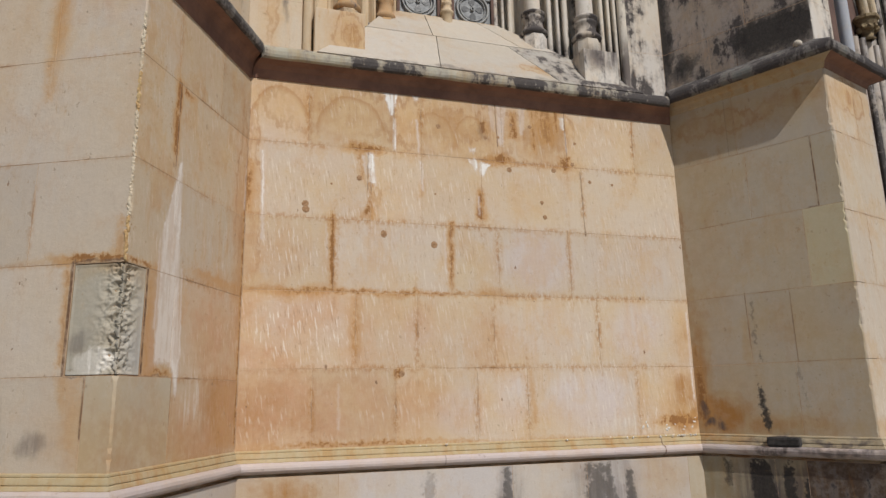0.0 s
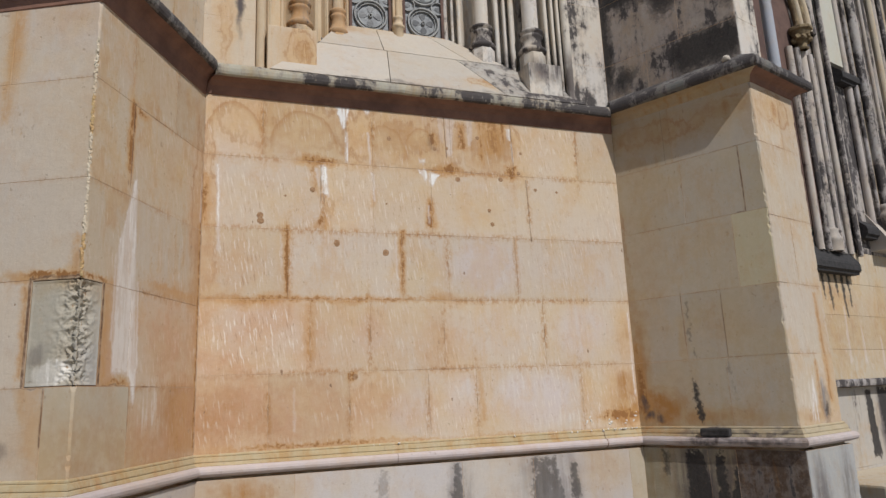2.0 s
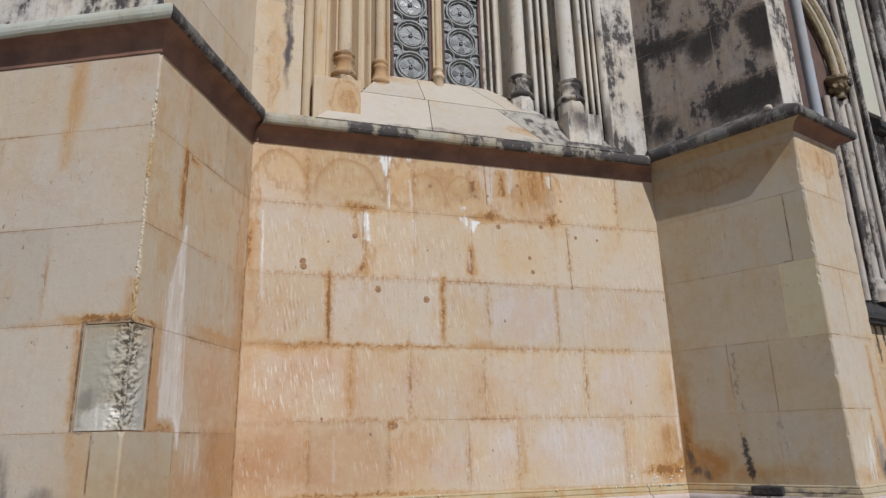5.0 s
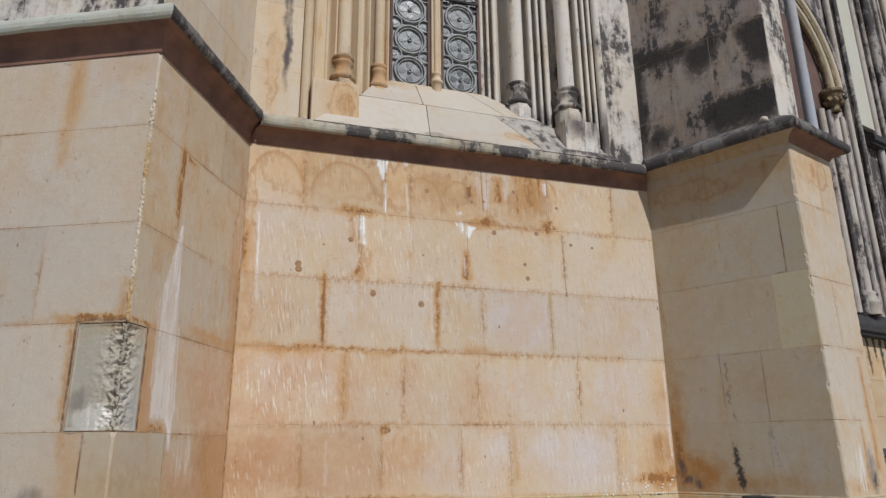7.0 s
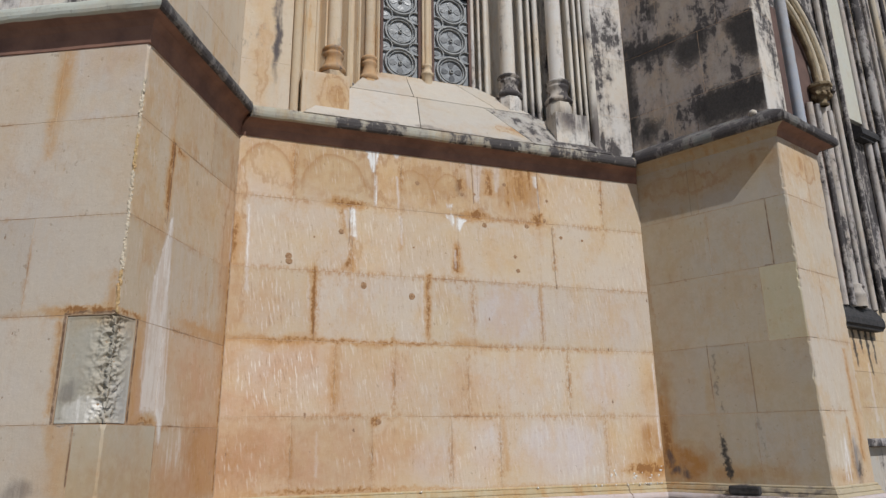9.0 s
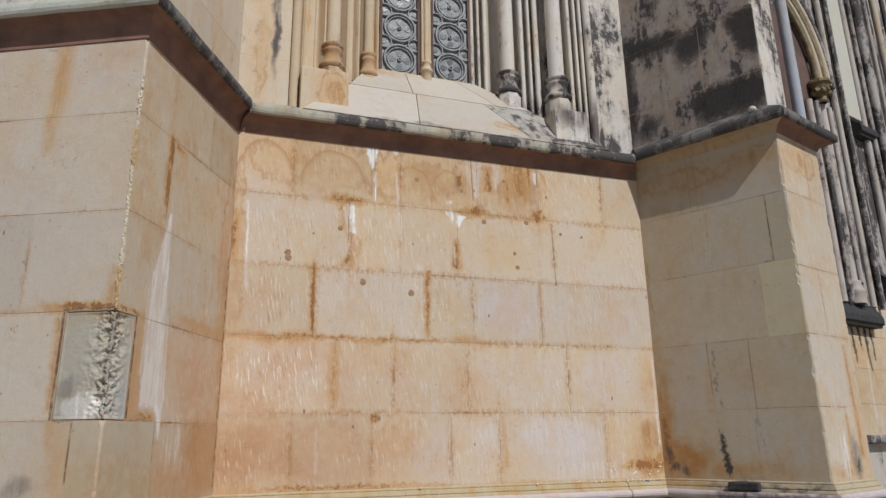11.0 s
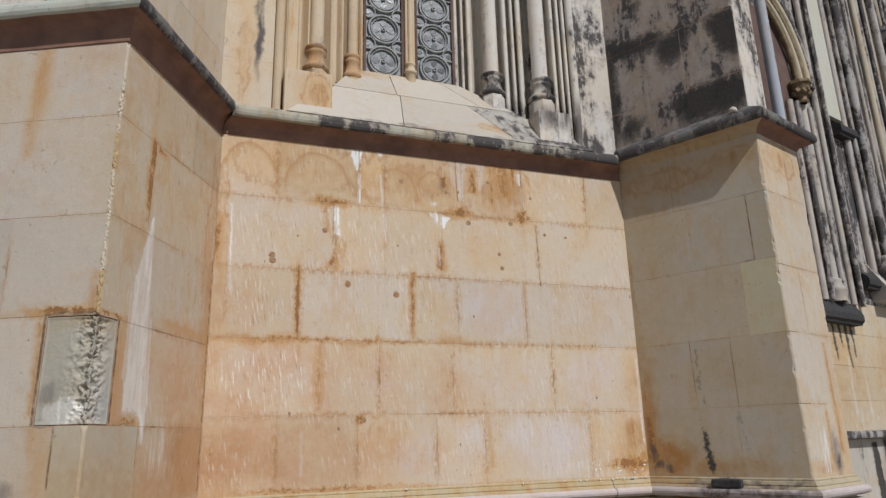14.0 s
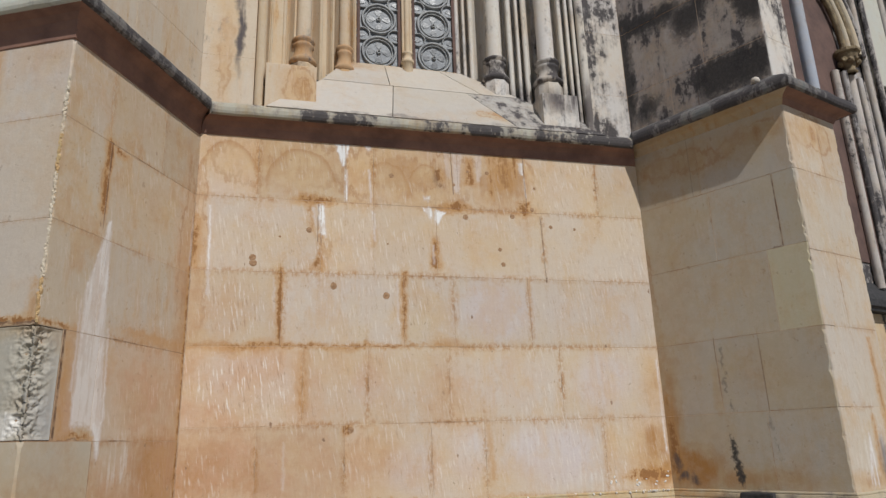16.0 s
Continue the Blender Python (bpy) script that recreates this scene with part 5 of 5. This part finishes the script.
# Dark backing: shade of the hollows behind the shafts, put into the stone.
ashlar(far, [(a, b, bars_between(0.6, -1.9, 4.0, rnd)) for a, b in zip([3.1, 3.6, 4.1, 4.6, 5.1, 5.6, 6.1, 6.6, 7.1, 7.6, 8.2], [3.6, 4.1, 4.6, 5.1, 5.6, 6.1, 6.6, 7.1, 7.6, 8.2, 8.8])], M_FAR_DARK)
fp = tagged(mesh_ob("plinth_7", box_bm(-1.95, 7.0, -0.14, 0.0, 0, 1.68), M_MORTAR), "black-streaked plinth of the next bay", "wall", kind="structure")
fp.matrix_world = F_FAR
M_FARP = stone("limestone_far_plinth", FO, FD, ((0.6, 1.2, 0.5, 0.3, 0.6),), (), ((-0.35, 1.35, 0.12, 0.4, 1.0), (0.05, 1.3, 0.16, 0.4, 0.9)), warm=0.15, base=(0.47, 0.43, 0.375), patina=0.25, lichen=0.35,
               black=((-0.62, 1.66, 0.05, -0.60, 1.0, 0.09, 0.9), (-0.30, 1.66, 0.12, -0.28, 1.1, 0.10, 0.8), (0.10, 1.66, 0.08, 0.12, 1.0, 0.14, 0.8), (-0.05, 1.6, 0.02, -0.05, 1.0, 0.05, 0.6)))
fpl = facet(FO + Vector((FD.y, -FD.x)) * 0.145, FD)
holder = tagged(mesh_ob("plinth_8", box_bm(-1.9, 4.0, 0.0046, 0.1, 0.02, 1.675), M_MORTAR), "pale plinth stones with dark runs", "wall", kind="structure")
holder.matrix_world = fpl
ashlar(holder, [(a, b, bars_between(0.6, -1.9, 4.0, rnd)) for a, b in ((0.0, 0.5), (0.5, 0.95), (0.95, 1.68))], M_FARP)
slab_far = tagged(mesh_ob("string_course", box_bm(-1.9, 6.0, -0.24, 0.02, 1.685, 1.755, 0.02), M_FAR_DARK), "blackened string course of the next bay", "moulding", kind="structure")
slab_far.matrix_world = F_FAR
step_far = tagged(mesh_ob("wall_bench", box_bm(-1.9, 6.0, -0.75, -0.145, 0, 0.93, 0.02), M_FAR), "low stone bench along the foot of the wall", "bench", kind="structure")
step_far.matrix_world = F_FAR


def weathered_ledge(name, u0, u1, z0, z1, out, mat, label):
    """Sill with a sloping top and a dark drip edge."""
    bm = bmesh.new()
    sec = [(0.02, z0), (-out * 0.75, z0), (-out * 0.8, z0 + 0.02), (-out, z0 + 0.04), (-out, z0 + 0.10), (-out * 0.9, z0 + 0.13), (0.02, z1)]
    ends = [[bm.verts.new((u, y, z)) for y, z in sec] for u in (u0, u1)]
    for k in range(len(sec)):
        k2 = (k + 1) % len(sec)
        bm.faces.new((ends[0][k], ends[0][k2], ends[1][k2], ends[1][k]))
    bm.faces.new(ends[0]), bm.faces.new(ends[1][::-1])
    ob = tagged(mesh_ob(name, bm, mat), label, "sill", kind="structure")
    ob.matrix_world = F_FAR
    return ob


weathered_ledge("window_sill", -1.6, -0.24, 2.82, 3.14, 0.12, M_IRON, "blackened sloping sill of the next bay")
weathered_ledge("window_sill", 0.06, 0.36, 3.26, 3.50, 0.12, M_IRON, "short blackened ledge beside the far sill")
weathered_ledge("window_sill", 0.34, 4.5, 3.14, 3.62, 0.20, M_SILL, "pale sloping sill of the far window")
weathered_ledge("wall_ledge", 0.10, 0.52, 5.12, 5.34, 0.13, M_IRON, "small blackened ledge on the far jamb")


def far_shaft(u, r, z0, z1, out, mat):
    root = new("far_colonnette")
    p = FO + FD * u + Vector((FD.y, -FD.x)) * out
    root.location = (p.x, p.y, 0)
    tagged(root, "slender weathered limestone shaft of the next bay", "column", "far colonnettes")
    smooth(part("shaft", lathe_bm([(r, z0), (r, z1)], 14), mat, root))
    return root


rnd = random.Random(8)
# Some shafts take the dark stone, painting shade between the pale ones.
for u, r in ((-0.86, 0.04), (-0.76, 0.03), (-0.60, 0.055), (-0.47, 0.03), (-0.36, 0.028), (-0.24, 0.035), (-0.12, 0.028), (-0.02, 0.03)):
    s = far_shaft(u, r, 3.05, 5.30 if u < -0.3 else 9.0, 0.03 + rnd.uniform(0, 0.05), M_FAR_DARK if u in (-0.76, -0.36, -0.12) else M_FAR_SHAFT)
    if r > 0.05:
        smooth(part("base", lathe_bm([(0.10, 3.05), (0.10, 3.15), (0.115, 3.17), (0.10, 3.2), (0.075, 3.26), (0.085, 3.28), (0.06, 3.30)], 14), M_FAR_SHAFT, s))
for k, u in enumerate((0.40, 0.48, 0.57, 0.66, 0.75, 0.84, 0.94, 1.03, 1.12, 1.22, 1.32, 1.42, 1.52, 1.63, 1.74, 1.86, 1.98, 2.12, 2.26, 2.42, 2.6)):
    s = far_shaft(u, (0.04, 0.024, 0.05, 0.028)[k % 4], 3.3, 10.5, 0.04 + 0.05 * ((k * 7) % 3), (M_FAR_SHAFT, M_FAR_DARK, M_FAR_SHAFT, M_FAR_DARK, M_FAR)[(k * 3) % 5])
    if k % 4 == 2:
        smooth(part("base", lathe_bm([(0.11, 3.35), (0.11, 3.5), (0.13, 3.52), (0.11, 3.56), (0.085, 3.62), (0.10, 3.65), (0.07, 3.68)], 14), M_FAR_SHAFT, s))

# lancet arch with its capital
cap = new("capital")
p = FO + FD * -0.66 + Vector((FD.y, -FD.x)) * 0.09
cap.location = (p.x, p.y, 5.42 * 0.2)
cap.scale = (0.8, 0.8, 0.8)
tagged(cap, "carved foliage capital of mossy ochre stone", "capital")
M_CAP = plain("mossy_stone", (0.30, 0.23, 0.13), (0.13, 0.09, 0.05), 12.0, 0.9, 0.0, 0.8)
smooth(part("bell", lathe_bm([(0.06, 5.26), (0.09, 5.28), (0.06, 5.31), (0.08, 5.38), (0.12, 5.48), (0.13, 5.52)], 16), M_CAP, cap))
part("abacus", lathe_bm([(0.13, 5.52), (0.165, 5.54), (0.165, 5.58), (0.13, 5.60)], 8), M_CAP, cap)
rnd = random.Random(4)
for k in range(9):
    a = k * 40
    bm = bmesh.new()
    bmesh.ops.create_icosphere(bm, subdivisions=2, radius=0.042)
    for v in bm.verts:
        v.co *= 1 + 0.5 * noise.noise(v.co * 30 + Vector((k, 0, 0)))
    lf = part("leaf", bm, M_CAP, cap)
    lf.location = (0.10 * math.cos(radians(a)), 0.10 * math.sin(radians(a)), 5.41 + 0.03 * (k % 2))


def arch_roll(R, r, mat, out, name):
    """Half of a pointed arch that springs at u = -0.35 - (0.8 - R)."""
    bm = bmesh.new()
    cu, cz = -1.58, 5.60
    rings = []
    for k in range(17):
        a = radians(k * 4.0)
        c = Vector((cu + R * math.cos(a), -out, cz + R * math.sin(a) * 1.05))
        n = Vector((math.cos(a), 0, math.sin(a)))
        rings.append([bm.verts.new(c + n * (r * math.cos(t)) + Vector((0, 1, 0)) * (r * math.sin(t))) for t in [2 * math.pi * q / 10 for q in range(10)]])
    for a, b in zip(rings, rings[1:]):
        for q in range(10):
            bm.faces.new((a[q], a[(q + 1) % 10], b[(q + 1) % 10], b[q]))
    ob = smooth(mesh_ob(name, bm, mat))
    ob.matrix_world = F_FAR
    return ob


arch = new("window_arch")
tagged(arch, "pointed arch mouldings over the far lancet", "arch", kind="structure")
for R, r, mat in ((0.95, 0.03, M_CAP), (1.03, 0.035, M_FAR), (1.12, 0.03, M_CAP), (1.20, 0.04, M_FAR), (1.29, 0.035, M_FAR_DARK)):
    o = arch_roll(R, r, mat, 0.06, "arch_roll")
    o.parent = arch
    o.matrix_world = F_FAR
# Flat sheet coloured dark for the shade inside the lancet.
hole = tagged(mesh_ob("window_2", box_bm(-1.6, -0.66, -0.012, 0.0, 3.3, 6.4), M_BLIND), "flat brown sheet painting the shaded lancet of the next bay", "window", kind="structure")
hole.matrix_world = F_FAR
bm = lathe_bm([(0.02, 6.55), (0.12, 6.65), (0.16, 6.85), (0.28, 6.95), (0.3, 7.1), (0.25, 7.2)], 8)
cb = tagged(mesh_ob("corbel", bm, M_FAR_DARK), "blackened stone corbel high on the far wall", "corbel")
p = FO + FD * 2.15 + Vector((FD.y, -FD.x)) * 0.12
cb.location = (p.x, p.y, 0)

# pale spandrel beside the arch
M_SPANDREL = stone("limestone_spandrel", C1, Vector((1, 0)), (), (), (), warm=0.05, lichen=0.15, base=(0.56, 0.54, 0.44), gold=0.05, patina=0.04)
sp = tagged(mesh_ob("wall_15", box_bm(-0.04, 0.34, -0.05, 0.02, 5.36, 9.0, 0.004), M_SPANDREL), "pale smooth spandrel strip beside the arch", "wall", kind="structure")
sp.matrix_world = F_FAR
